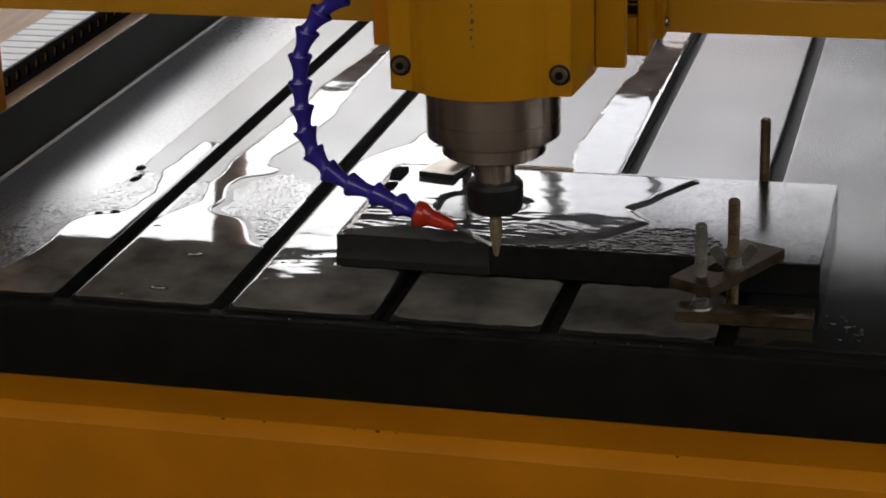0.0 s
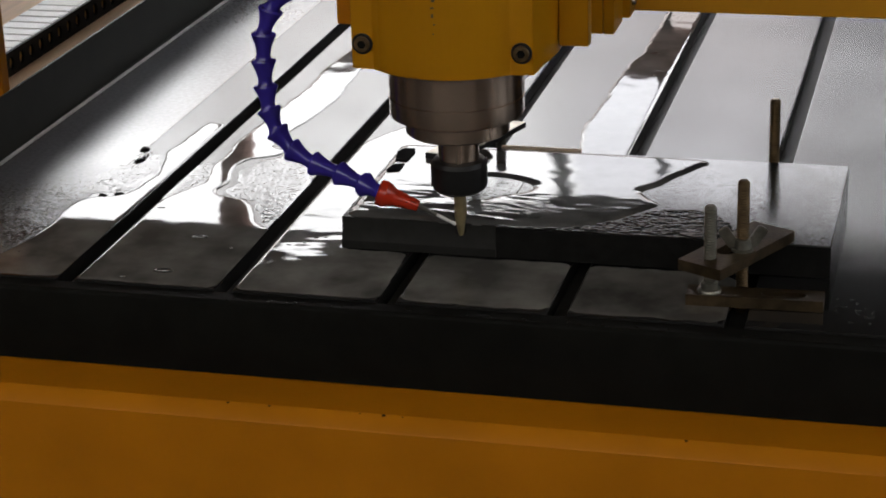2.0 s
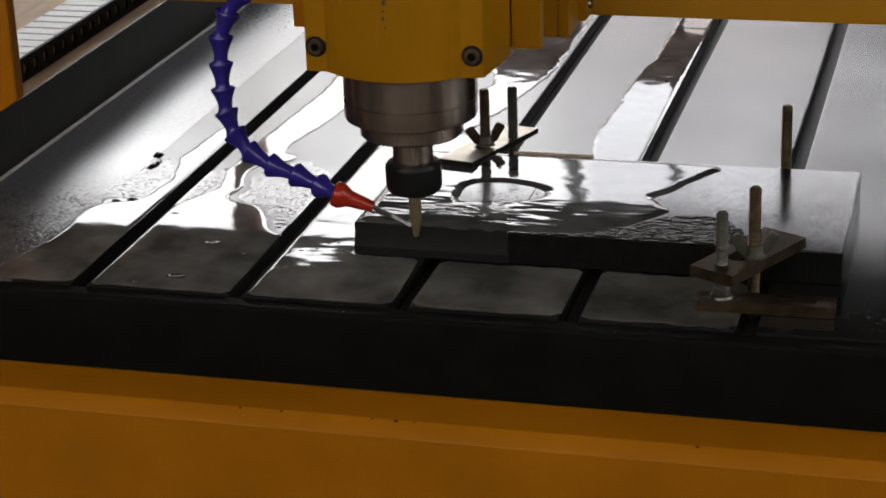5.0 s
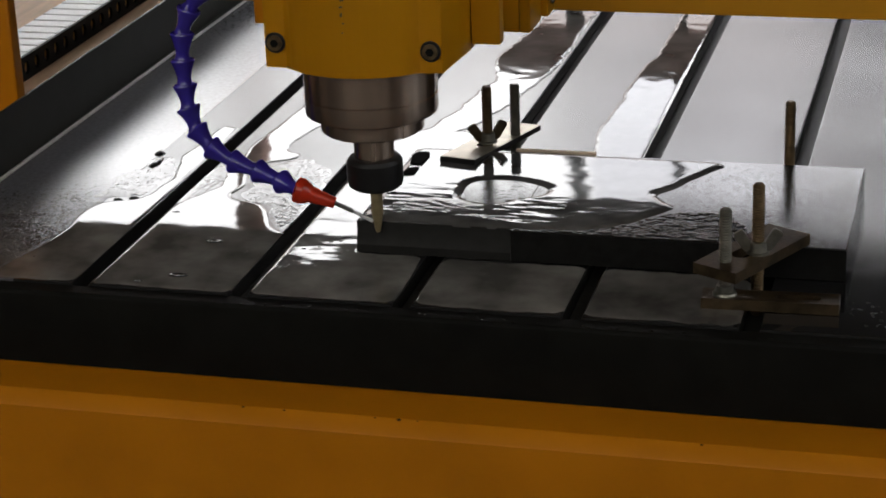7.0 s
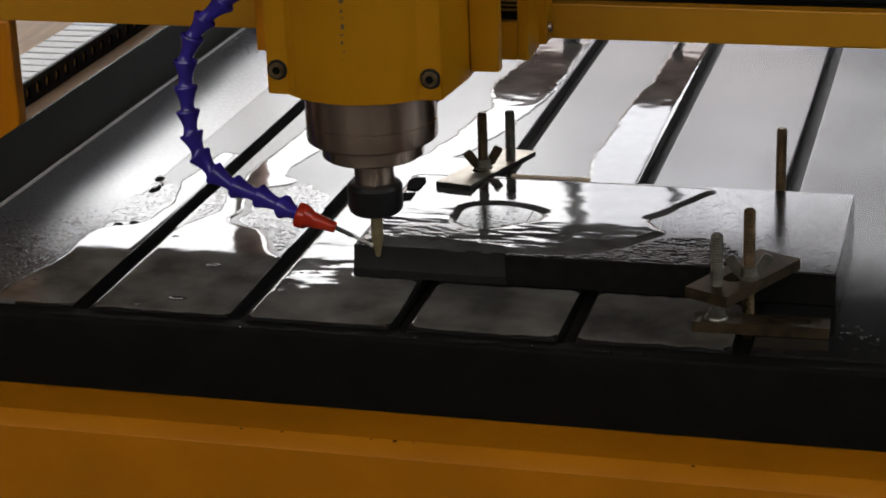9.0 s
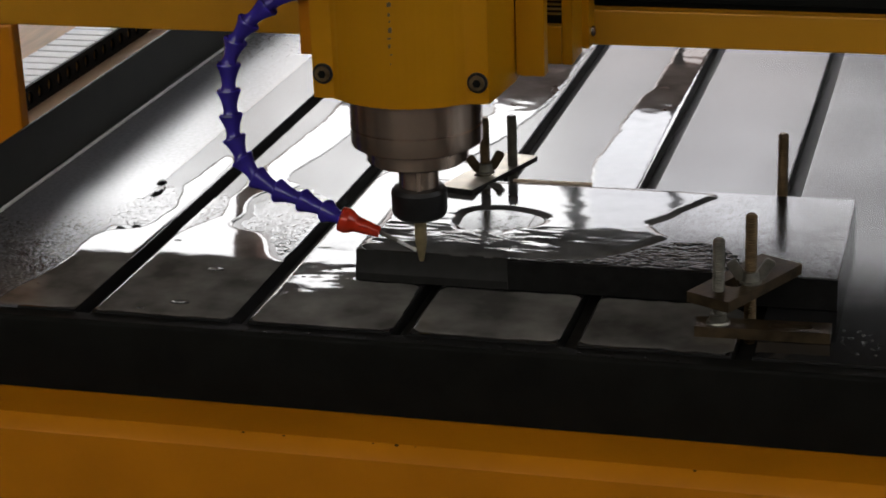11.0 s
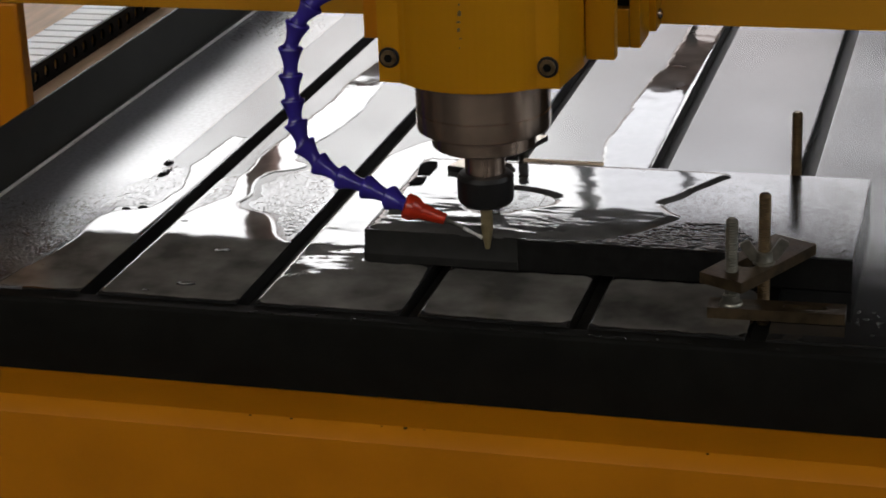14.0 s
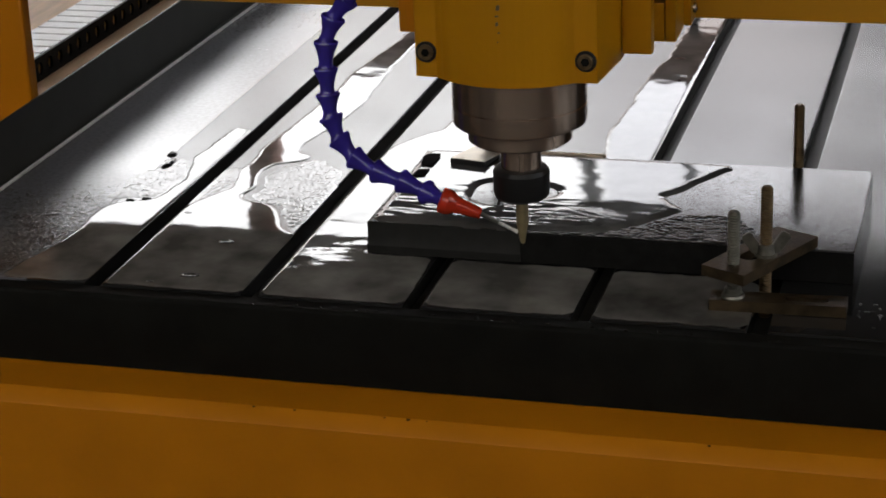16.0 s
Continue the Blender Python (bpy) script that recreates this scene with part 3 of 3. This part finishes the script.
part("nozzle", lathe(B(), [(0.0060, -0.002), (0.0078, -0.001), (0.0080, 0.0028), (0.0070, 0.0055), (0.0052, 0.0085), (0.0034, n * 0.86), (0.0028, n * 0.87)], 28), M_RED, hose, "red conical nozzle", m)
tube_from, tube_to, jet_to = Vector((0.2300, 0.0655, 0.0360)) - TIP, Vector((0.2400, 0.0708, 0.0290)) - TIP, Vector((0.2505, 0.076, 0.0215)) - TIP
m, n = along(tube_from, tube_to)
part("nozzle_tube", lathe(B(), [(0.0014, 0), (0.0014, n * 0.9), (0.0011, n)], 14), M_ZINC, hose, "thin bright metal tube", m)
m, n = along(tube_to, jet_to)
part("water_jet", lathe(B(), [(0.0010, 0.0002), (0.0012, n * 0.3), (0.0009, n * 0.7), (0.0013, n)], 14), M_JET, hose, "thin white jet of water", m)

# ---- water ----
def wavy(outline, rough, seed, step=0.0025):
    """The outline with cut corners, finely divided and made uneven."""
    c = [Vector(p) for p in outline]
    for cut in (0.004, 0.0015):
        c = [q for a, b in zip(c, c[1:] + c[:1]) for k in (min(0.25, cut / (b - a).length),) for q in (a.lerp(b, k), a.lerp(b, 1 - k))]
    fine = []
    for a, b in zip(c, c[1:] + c[:1]):
        k = max(1, int((b - a).length / step))
        fine += [a.lerp(b, i / k) for i in range(k)]
    out = []
    for i, q in enumerate(fine):
        d = (fine[(i + 1) % len(fine)] - fine[i - 1]).normalized()
        w = noise.noise(Vector((q.x * 85, q.y * 60, seed * 7.1))) * rough + noise.noise(Vector((q.x * 300, q.y * 210, seed * 3.1))) * rough * 0.4
        gap = abs((q.x + 0.05) % 0.1 - 0.05) - SW / 2
        if abs(gap) < 0.0012:
            w *= 0.12
        out.append(q + Vector((d.y, -d.x)) * w)
    return out


def depth_field(px, py, loops):
    """Distance from the nearest outline, positive inside the first loop and outside the others."""
    best = np.full(px.shape, 1e9)
    odd = np.zeros(px.shape, bool)
    for loop in loops:
        for a, b in zip(loop, loop[1:] + loop[:1]):
            dx, dy = b.x - a.x, b.y - a.y
            u = np.clip(((px - a.x) * dx + (py - a.y) * dy) / (dx * dx + dy * dy + 1e-15), 0, 1)
            best = np.minimum(best, np.hypot(px - a.x - u * dx, py - a.y - u * dy))
            if a.y != b.y:
                odd ^= ((a.y > py) != (b.y > py)) & (px < dx * (py - a.y) / dy + a.x)
    return np.where(odd, best, -best)


def puddle(name, outline, z, material, label, thick=0.0005, rough=0.002, seed=0, group="puddles", holes=(), rim=0.0022, cell=0.0010, swell=0.00004, waves=(26, 34), lift=None, limits=None):
    """A water surface that curves down to a ragged edge and carries slow waves."""
    loops = [wavy(outline, rough, seed)] + [wavy(h, rough * 0.5, seed + 1 + k, 0.0015) for k, h in enumerate(holes)]
    x0, x1 = min(p.x for p in loops[0]) - cell, max(p.x for p in loops[0]) + cell
    y0, y1 = min(p.y for p in loops[0]) - cell, max(p.y for p in loops[0]) + cell
    nx, ny = int((x1 - x0) / cell) + 2, int((y1 - y0) / cell) + 2
    gx, gy = np.meshgrid(x0 + cell * np.arange(nx), y0 + cell * np.arange(ny), indexing="ij")
    sd = depth_field(gx, gy, loops)
    u = np.clip(sd / rim, 0, 1)
    f = 1 - (1 - u) ** 2
    h = np.where(sd > 0, thick * f, np.maximum(2 * thick / rim * sd, -0.0005))
    keep = sd > -cell * 0.2
    use = keep[:-1, :-1] | keep[1:, :-1] | keep[:-1, 1:] | keep[1:, 1:]
    need = np.zeros(sd.shape, bool)
    need[:-1, :-1] |= use
    need[1:, :-1] |= use
    need[:-1, 1:] |= use
    need[1:, 1:] |= use
    number = np.full(sd.shape, -1)
    verts, faces = [], []
    for i, j in zip(*np.nonzero(need)):
        x, y = float(gx[i, j]), float(gy[i, j])
        w = swell * (noise.noise(Vector((x * waves[0], y * waves[1], seed * 5.3))) + 0.35 * noise.noise(Vector((x * waves[0] * 2.7, y * waves[1] * 2.7, seed + 40.0))))
        if lift:
            w += lift(x, y)
        if limits:
            x = min(max(x, limits[0]), limits[1])
        number[i, j] = len(verts)
        verts.append((x, y, z + float(h[i, j]) + w * float(f[i, j])))
    for i, j in zip(*np.nonzero(use)):
        faces.append((int(number[i, j]), int(number[i + 1, j]), int(number[i + 1, j + 1]), int(number[i, j + 1])))
    me = bpy.data.meshes.new(name)
    me.from_pydata(verts, [], faces)
    me.materials.append(material)
    for p in me.polygons:
        p.use_smooth = True
    return tagged(new(name, me), label, "water", group)


def chop(x, y):
    """Water stirred by the jet beside the slab's corner."""
    k = max(0.0, 1 - abs(x - 0.235) / 0.05) * max(0.0, 1 - abs(y - 0.075) / 0.09)
    mound = 0.0008 * math.exp(-((x - 0.226) / 0.016) ** 2 - ((y - 0.048) / 0.022) ** 2)
    return mound + k * (0.0009 * noise.noise(Vector((x * 22, y * 34, 3.3))) + 0.00022 * noise.noise(Vector((x * 70, y * 110, 8.3))))


def pool_tilt(x, y):
    """The pool on its plank stands a little higher towards the rail."""
    return -0.0040 * (x - 0.15) / (1 + math.exp((y - 0.158) / 0.004))


def film_waves(x, y):
    """Ripples on the slab, strongest along the milled edge."""
    k = 1 / (1 + math.exp((y - 0.128) / 0.010)) / (1 + math.exp((x - 0.375) / 0.012))
    return k * (0.00032 * noise.noise(Vector((x * 22, y * 95, 1.7))) + 0.00018 * noise.noise(Vector((x * 60, y * 260, 6.1))))


PLANKS = [(0.0562, 0.0944), (0.1057, 0.1943), (0.2057, 0.2943), (0.3057, 0.3943), (0.4057, 0.4943)]
puddle("puddle", [(0.359, 0.272), (0.352, 0.332), (0.355, 0.394), (0.356, 0.475), (0.363, 0.524), (0.364, 0.680), (0.3942, 0.680), (0.3942, 0.512), (0.3942, 0.272)], 0.0, M_WATER, "shallow clear puddle between two table slots", seed=1, limits=PLANKS[3])
puddle("puddle", [(0.229, 0.312), (0.239, 0.364), (0.249, 0.446), (0.237, 0.508), (0.245, 0.577), (0.256, 0.68), (0.290, 0.68), (0.292, 0.583), (0.292, 0.483), (0.287, 0.459), (0.277, 0.383), (0.258, 0.319), (0.242, 0.300)], 0.0, M_WATER, "shallow clear puddle behind the stone slab", seed=2, rough=0.003)
puddle("puddle", [(0.1059, 0.002), (0.1059, 0.10), (0.1060, 0.138), (0.1095, 0.1496), (0.1208, 0.173), (0.123, 0.1802), (0.1187, 0.2006), (0.1168, 0.2146), (0.117, 0.2417), (0.1144, 0.2705), (0.1179, 0.2973), (0.1212, 0.3458), (0.125, 0.40), (0.122, 0.450), (0.132, 0.543), (0.137, 0.65), (0.150, 0.65), (0.1520, 0.470), (0.1573, 0.365), (0.1509, 0.3158), (0.1469, 0.2951), (0.1429, 0.2749), (0.1442, 0.256), (0.1574, 0.2506), (0.1553, 0.2379), (0.138, 0.2277), (0.1326, 0.2112), (0.1400, 0.1779), (0.1370, 0.1600), (0.148, 0.1538), (0.1611, 0.1505), (0.1714, 0.1381), (0.1809, 0.1132), (0.189, 0.1042), (0.1941, 0.100), (0.1941, 0.002)],
       0.0, M_WATER, "wide clear puddle with a long arm over a table plank", seed=3, rough=0.0014, limits=PLANKS[1], lift=pool_tilt)
puddle("puddle", [(0.036, 0.002), (0.0514, 0.0705), (0.0515, 0.0965), (0.0505, 0.1123), (0.0513, 0.1288), (0.0591, 0.139), (0.0768, 0.1453), (0.0811, 0.1596), (0.0861, 0.1882), (0.0786, 0.2145), (0.0727, 0.2384), (0.0761, 0.2516), (0.077, 0.2776), (0.080, 0.3049), (0.0877, 0.302), (0.0941, 0.300), (0.0941, 0.15), (0.0941, 0.002)],
       0.0, M_WATER, "clear puddle with a ragged edge on the planks", seed=4, rough=0.0016, limits=(-1, 0.0944))
puddle("damp_patch", [(0.0453, 0.1423), (0.0479, 0.1507), (0.0463, 0.1735), (0.0493, 0.2013), (0.0578, 0.2063), (0.0544, 0.2355), (0.064, 0.2332), (0.0756, 0.2202), (0.0848, 0.1915), (0.0794, 0.1639), (0.0759, 0.1474)], 0.0, M_DAMP, "gritty damp patch beside the puddle", thick=0.00010, rim=0.004, rough=0.005, seed=14, swell=0.00016, waves=(540, 380), cell=0.0005)
puddle("damp_patch", [(0.1062, 0.138), (0.1060, 0.1914), (0.1062, 0.2128), (0.1135, 0.2202), (0.119, 0.205), (0.123, 0.183), (0.118, 0.168)], 0.0, M_DAMP, "gritty damp patch beside the puddle", thick=0.00010, rim=0.004, rough=0.004, seed=16, swell=0.00016, waves=(540, 380), cell=0.0005, limits=PLANKS[1])
puddle("damp_patch", [(0.1416, 0.1605), (0.1472, 0.1785), (0.1413, 0.2066), (0.1498, 0.2296), (0.1629, 0.2403), (0.1842, 0.2255), (0.1938, 0.195), (0.1938, 0.120), (0.1874, 0.1083), (0.175, 0.128), (0.163, 0.150)], 0.0, M_DAMP, "gritty damp patch beside the puddle", thick=0.00010, rim=0.004, rough=0.006, seed=15, swell=0.00016, waves=(540, 380), cell=0.0005, limits=PLANKS[1])
for k, spot in enumerate(([(0.0578, 0.2070), (0.0653, 0.2087), (0.0656, 0.2221), (0.0605, 0.2320), (0.0585, 0.2200)], [(0.0523, 0.2330), (0.0580, 0.2300), (0.0610, 0.2390), (0.0530, 0.2440)], [(0.060, 0.1405), (0.067, 0.1395), (0.068, 0.1435), (0.061, 0.1440)], [(0.0705, 0.1440), (0.0790, 0.1450), (0.0770, 0.1490), (0.0710, 0.1475)])):
    puddle("water_bead", spot, 0.0, M_DROP, "tall bead of water at the puddle's edge", thick=0.0022, rough=0.0008, seed=20 + k, group="beads", rim=0.004, cell=0.0006, swell=0.0)
puddle("puddle", [(0.2059, 0.002), (0.2059, 0.1), (0.2059, 0.2055), (0.2059, 0.2759), (0.216, 0.2993), (0.2334, 0.326), (0.245, 0.317), (0.2662, 0.3163), (0.2859, 0.3038), (0.293, 0.285), (0.293, 0.226), (0.249, 0.2235), (0.2500, 0.1), (0.2500, 0.0760), (0.293, 0.0760), (0.2941, 0.002)],
       0.0, M_CHOP, "clear puddle running round the slab's corner", seed=5, rough=0.0010, lift=chop, limits=PLANKS[2])
puddle("puddle", [(0.3059, 0.003), (0.3059, 0.0750), (0.3941, 0.0750), (0.3941, 0.003)], 0.0, M_WATER, "thin puddle along the table's front", seed=6, rough=0.0018, swell=0.00015, limits=PLANKS[3])
puddle("puddle", [(0.4059, 0.003), (0.4059, 0.0745), (0.47, 0.0745), (0.4941, 0.07), (0.4941, 0.003)], 0.0, M_CLEAR, "thin puddle beside the clamp's base", seed=8, rough=0.0024, swell=0.00015, limits=PLANKS[4])
puddle("water_film", [(0.2522, 0.0805), (0.2515, 0.15), (0.2515, 0.2185), (0.354, 0.2198), (0.4531, 0.2190), (0.4593, 0.2108), (0.4548, 0.2035), (0.4459, 0.190), (0.4323, 0.1611), (0.423, 0.1523), (0.4301, 0.141), (0.4404, 0.1315), (0.4261, 0.1123), (0.4121, 0.0935), (0.3976, 0.0830), (0.3806, 0.0808), (0.348, 0.0800)],
       TH, M_RIPPLE, "rippling water film on the stone slab", seed=7, rough=0.0010, thick=0.0014, rim=0.0066, cell=0.0010, swell=0.00010, waves=(24, 60), lift=film_waves,
       holes=[[(0.3036, 0.1270), (0.3028, 0.1389), (0.302, 0.1494), (0.3048, 0.1580), (0.3125, 0.1625), (0.3246, 0.1650), (0.3402, 0.1620), (0.356, 0.1520), (0.3534, 0.1400), (0.3387, 0.1325), (0.3276, 0.1198), (0.3144, 0.1218)]])


DOME = ((1.0, 0.0), (0.85, 0.55), (0.5, 0.9), (0.0, 1.0))
DISH = ((1.0, 0.0), (0.86, 1.0), (0.55, 0.45), (0.0, 0.30))


def drops(name, spots, label, shape=DOME, material=None):
    """Low beads of water, joined: x, y, z, half length, half width, height, turn."""
    verts, faces = [], []
    for x, y, z, a, b, h, turn in spots:
        ca, sa = math.cos(turn), math.sin(turn)
        base = len(verts)
        for r, k in shape[:3]:
            for i in range(10):
                u = 2 * math.pi * i / 10
                px, py = a * r * math.cos(u), b * r * math.sin(u)
                verts.append((x + px * ca - py * sa, y + px * sa + py * ca, z + h * k))
        verts.append((x, y, z + h * shape[3][1]))
        for q in range(2):
            for i in range(10):
                faces.append((base + q * 10 + i, base + q * 10 + (i + 1) % 10, base + q * 10 + 10 + (i + 1) % 10, base + q * 10 + 10 + i))
        for i in range(10):
            faces.append((base + 20 + i, base + 20 + (i + 1) % 10, base + 30))
    me = bpy.data.meshes.new(name)
    me.from_pydata(verts, [], faces)
    me.materials.append(material or M_DROP)
    for p in me.polygons:
        p.use_smooth = True
    return tagged(new(name, me), label, "water drops", kind="stuff")


def inside(p, poly):
    c = False
    for (x0, y0), (x1, y1) in zip(poly, poly[1:] + poly[:1]):
        if (y0 > p[1]) != (y1 > p[1]) and p[0] < (x1 - x0) * (p[1] - y0) / (y1 - y0) + x0:
            c = not c
    return c


rnd = random.Random(5)
spots = []
big = [(0.352, 0.0795), (0.400, 0.0845), (0.418, 0.100), (0.440, 0.124), (0.470, 0.125), (0.498, 0.080)]
wide = [(0.400, 0.0795), (0.442, 0.129), (0.425, 0.153), (0.456, 0.205), (0.470, 0.217), (0.544, 0.217), (0.544, 0.079)]
ring = [(0.303, 0.122), (0.306, 0.143), (0.322, 0.156), (0.338, 0.157), (0.353, 0.147), (0.350, 0.136), (0.335, 0.127)]
while len(spots) < 520:
    p = (rnd.uniform(0.35, 0.505), rnd.uniform(0.0785, 0.15))
    if inside(p, big) and rnd.random() < 1.2 - (p[1] - 0.078) / 0.075:
        w = rnd.uniform(0.0007, 0.0022)
        spots.append((*p, TH, w * rnd.uniform(1, 2.4), w, w * 0.36, rnd.uniform(-0.5, 0.5)))
for i in range(130):
    x = rnd.uniform(0.348, 0.505)
    w = rnd.uniform(0.0007, 0.0015)
    spots.append((x, 0.0778 + rnd.uniform(0, 0.0015), TH, w * rnd.uniform(1.5, 3.5), w * 1.3, w * 0.18, rnd.uniform(-0.25, 0.25)))
while len(spots) < 3600:
    p = (rnd.uniform(0.40, 0.545), rnd.uniform(0.079, 0.217))
    if inside(p, wide) and rnd.random() < 1.15 - (p[1] - 0.08) / 0.14:
        w = rnd.uniform(0.00015, 0.00045)
        spots.append((*p, TH, w * rnd.uniform(1.2, 3.2), w, w * 0.2, rnd.uniform(-0.6, 0.6)))
while len(spots) < 3640:
    p = (rnd.uniform(0.30, 0.356), rnd.uniform(0.115, 0.16))
    if inside(p, ring):
        w = rnd.uniform(0.0004, 0.0012)
        spots.append((*p, TH, w * 1.5, w, w * 0.16, rnd.uniform(-0.6, 0.6)))
for i in range(26):
    w = rnd.uniform(0.0003, 0.0008)
    spots.append((rnd.uniform(0.552, 0.575), rnd.uniform(0.015, 0.05), 0.0, w * 2, w, w * 0.3, rnd.uniform(-1, 1)))
for i in range(34):
    w = rnd.uniform(0.0004, 0.0010)
    spots.append((rnd.uniform(0.20, 0.52), -0.0055 - rnd.uniform(0.0, 0.005), -0.0017, w * 1.4, w, w * 0.35, rnd.uniform(-1, 1)))
spray = []
while len(spray) < 3800:
    x, y = rnd.uniform(-0.033, 0.055), rnd.uniform(0.0, 0.17)
    if rnd.random() < (1.0 - y / 0.17) ** 1.2 and x < 0.034 + y * 0.22:
        w = rnd.uniform(0.0007, 0.0016) * (1.1 - y * 3.0)
        spray.append((x, y, 0.0, w, w * rnd.uniform(1.0, 1.9), w * rnd.uniform(0.10, 0.22), rnd.uniform(-0.6, 0.6)))
drops("water_drops", spray, "fine spray of water beads on the grey side strip", DOME, M_DAMP)
drops("water_drops", spots, "clear water drops scattered over stone and table")
bub = [(0.1565, 0.0785, 0.0056), (0.1547, 0.0213, 0.0064), (0.134, 0.0082, 0.0026), (0.1124, 0.1249, 0.0030), (0.1004 + 0.008, 0.0127, 0.0012), (0.0534, 0.0359, 0.0010), (0.1824, 0.0642, 0.0010)] + [(rnd.uniform(0.208, 0.247), rnd.uniform(0.045, 0.10), rnd.uniform(0.0008, 0.0020)) for i in range(12)]
drops("water_drops", [(x, y, 0.00055, a, a * 0.45, a * 0.10, 0.1) for x, y, a in bub], "flat bubbles floating on the puddles", DISH)
# two dark reflections in the film, added as flat black pieces
for q in ([(0.2528, 0.1985), (0.2542, 0.2035), (0.2575, 0.2060), (0.2629, 0.2064), (0.2650, 0.1985), (0.2643, 0.1808), (0.2560, 0.1816)], [(0.2570, 0.1735), (0.2640, 0.1757), (0.2643, 0.1620), (0.2570, 0.1592), (0.2555, 0.1610)]):
    bm = prism(B(), q, TH + 0.0013, TH + 0.0024, bevel=0.0004)
    solo("dark_reflection", bm, M_REFLECTED_DARK, "flat black piece standing in for a dark reflection in the wet slab", "rubber pad", "rubber pads")

# ripples that run over the film from the bit
ripples = thing("water_ripples", "ripples spreading over the film from the bit", "water ripples")


def ripple_sheet(cx, cy, ax, ay, amp, seed):
    bm = B()
    nr, na = 44, 96
    rings = []
    for j in range(1, nr + 1):
        k = j / nr
        f = 1 - max(0.0, (k - 0.45) / 0.55)
        f = f * f * (3 - 2 * f)
        ring = []
        for i in range(na):
            a = 2 * math.pi * i / na
            e = 0.86 + 0.14 * noise.noise(Vector((2.2 * math.cos(a), 2.2 * math.sin(a), seed + 2))) - 0.10 * abs(math.sin(7 * a + seed))
            x, y = cx + ax * k * e * math.cos(a), cy + ay * k * e * math.sin(a)
            r = math.hypot(x + 0.004, (y - 0.004) * 1.6)
            w = noise.noise(Vector((x * 80, y * 200, seed)))
            h = amp * (0.25 * math.sin(2 * math.pi * r / 0.009 + 3 * w) + noise.noise(Vector((x * 18, y * 130, seed + 5))) + 0.35 * noise.noise(Vector((x * 50, y * 380, seed + 9))))
            ring.append(bm.verts.new((x, y, 0.00022 * min(1.0, (1 - k) * 3.0) - 0.00004 + f * h)))
        rings.append(ring)
    for p, q in zip(rings, rings[1:]):
        for i in range(na):
            bm.faces.new((p[i], p[(i + 1) % na], q[(i + 1) % na], q[i]))
    bm.faces.new(rings[0])
    ob = part("ripple_sheet", bm, M_STIR, ripples)
    for p in ob.data.polygons:
        p.use_smooth = True
    return ob


ripple_sheet(0.028, 0.0290, 0.036, 0.0200, 0.00022, 1.0)

# ---- motion ----
SPINDLE = [
    (0.0, 0.3524, 0.0132),
    (0.5, 0.3468, 0.0140),
    (1.0, 0.3401, 0.0140),
    (1.5, 0.3332, 0.0129),
    (2.0, 0.3261, 0.0132),
    (2.5, 0.3197, 0.0140),
    (3.0, 0.3129, 0.0140),
    (3.5, 0.3082, 0.0164),
    (4.0, 0.3021, 0.0140),
    (6.5, 0.2719, 0.0140),
    (7.0, 0.2647, 0.0140),
    (7.5, 0.2580, 0.0140),
    (8.0, 0.2535, 0.0140),
    (8.5, 0.2599, 0.0140),
    (9.0, 0.2668, 0.0140),
    (11.5, 0.2986, 0.0156),
    (12.0, 0.3035, 0.0151),
    (12.5, 0.3098, 0.0165),
    (13.0, 0.3152, 0.0140),
    (13.5, 0.3217, 0.0132),
    (14.0, 0.3290, 0.0132),
    (14.5, 0.3356, 0.0140),
    (15.0, 0.3425, 0.0140),
    (15.5, 0.3491, 0.0131),
    (16.0, 0.3493, 0.0131),
]


def motions():
    rows = sorted(SPINDLE + [(7.92, 0.2525, 0.0140), (15.75, 0.3521, 0.0131)])
    walk(car, [(t, pose(x, 0.077, z)) for t, x, z in rows])
    walk(ripples, [(t, pose(x, 0.077, TH + 0.00155)) for t, x, z in rows])


motions()
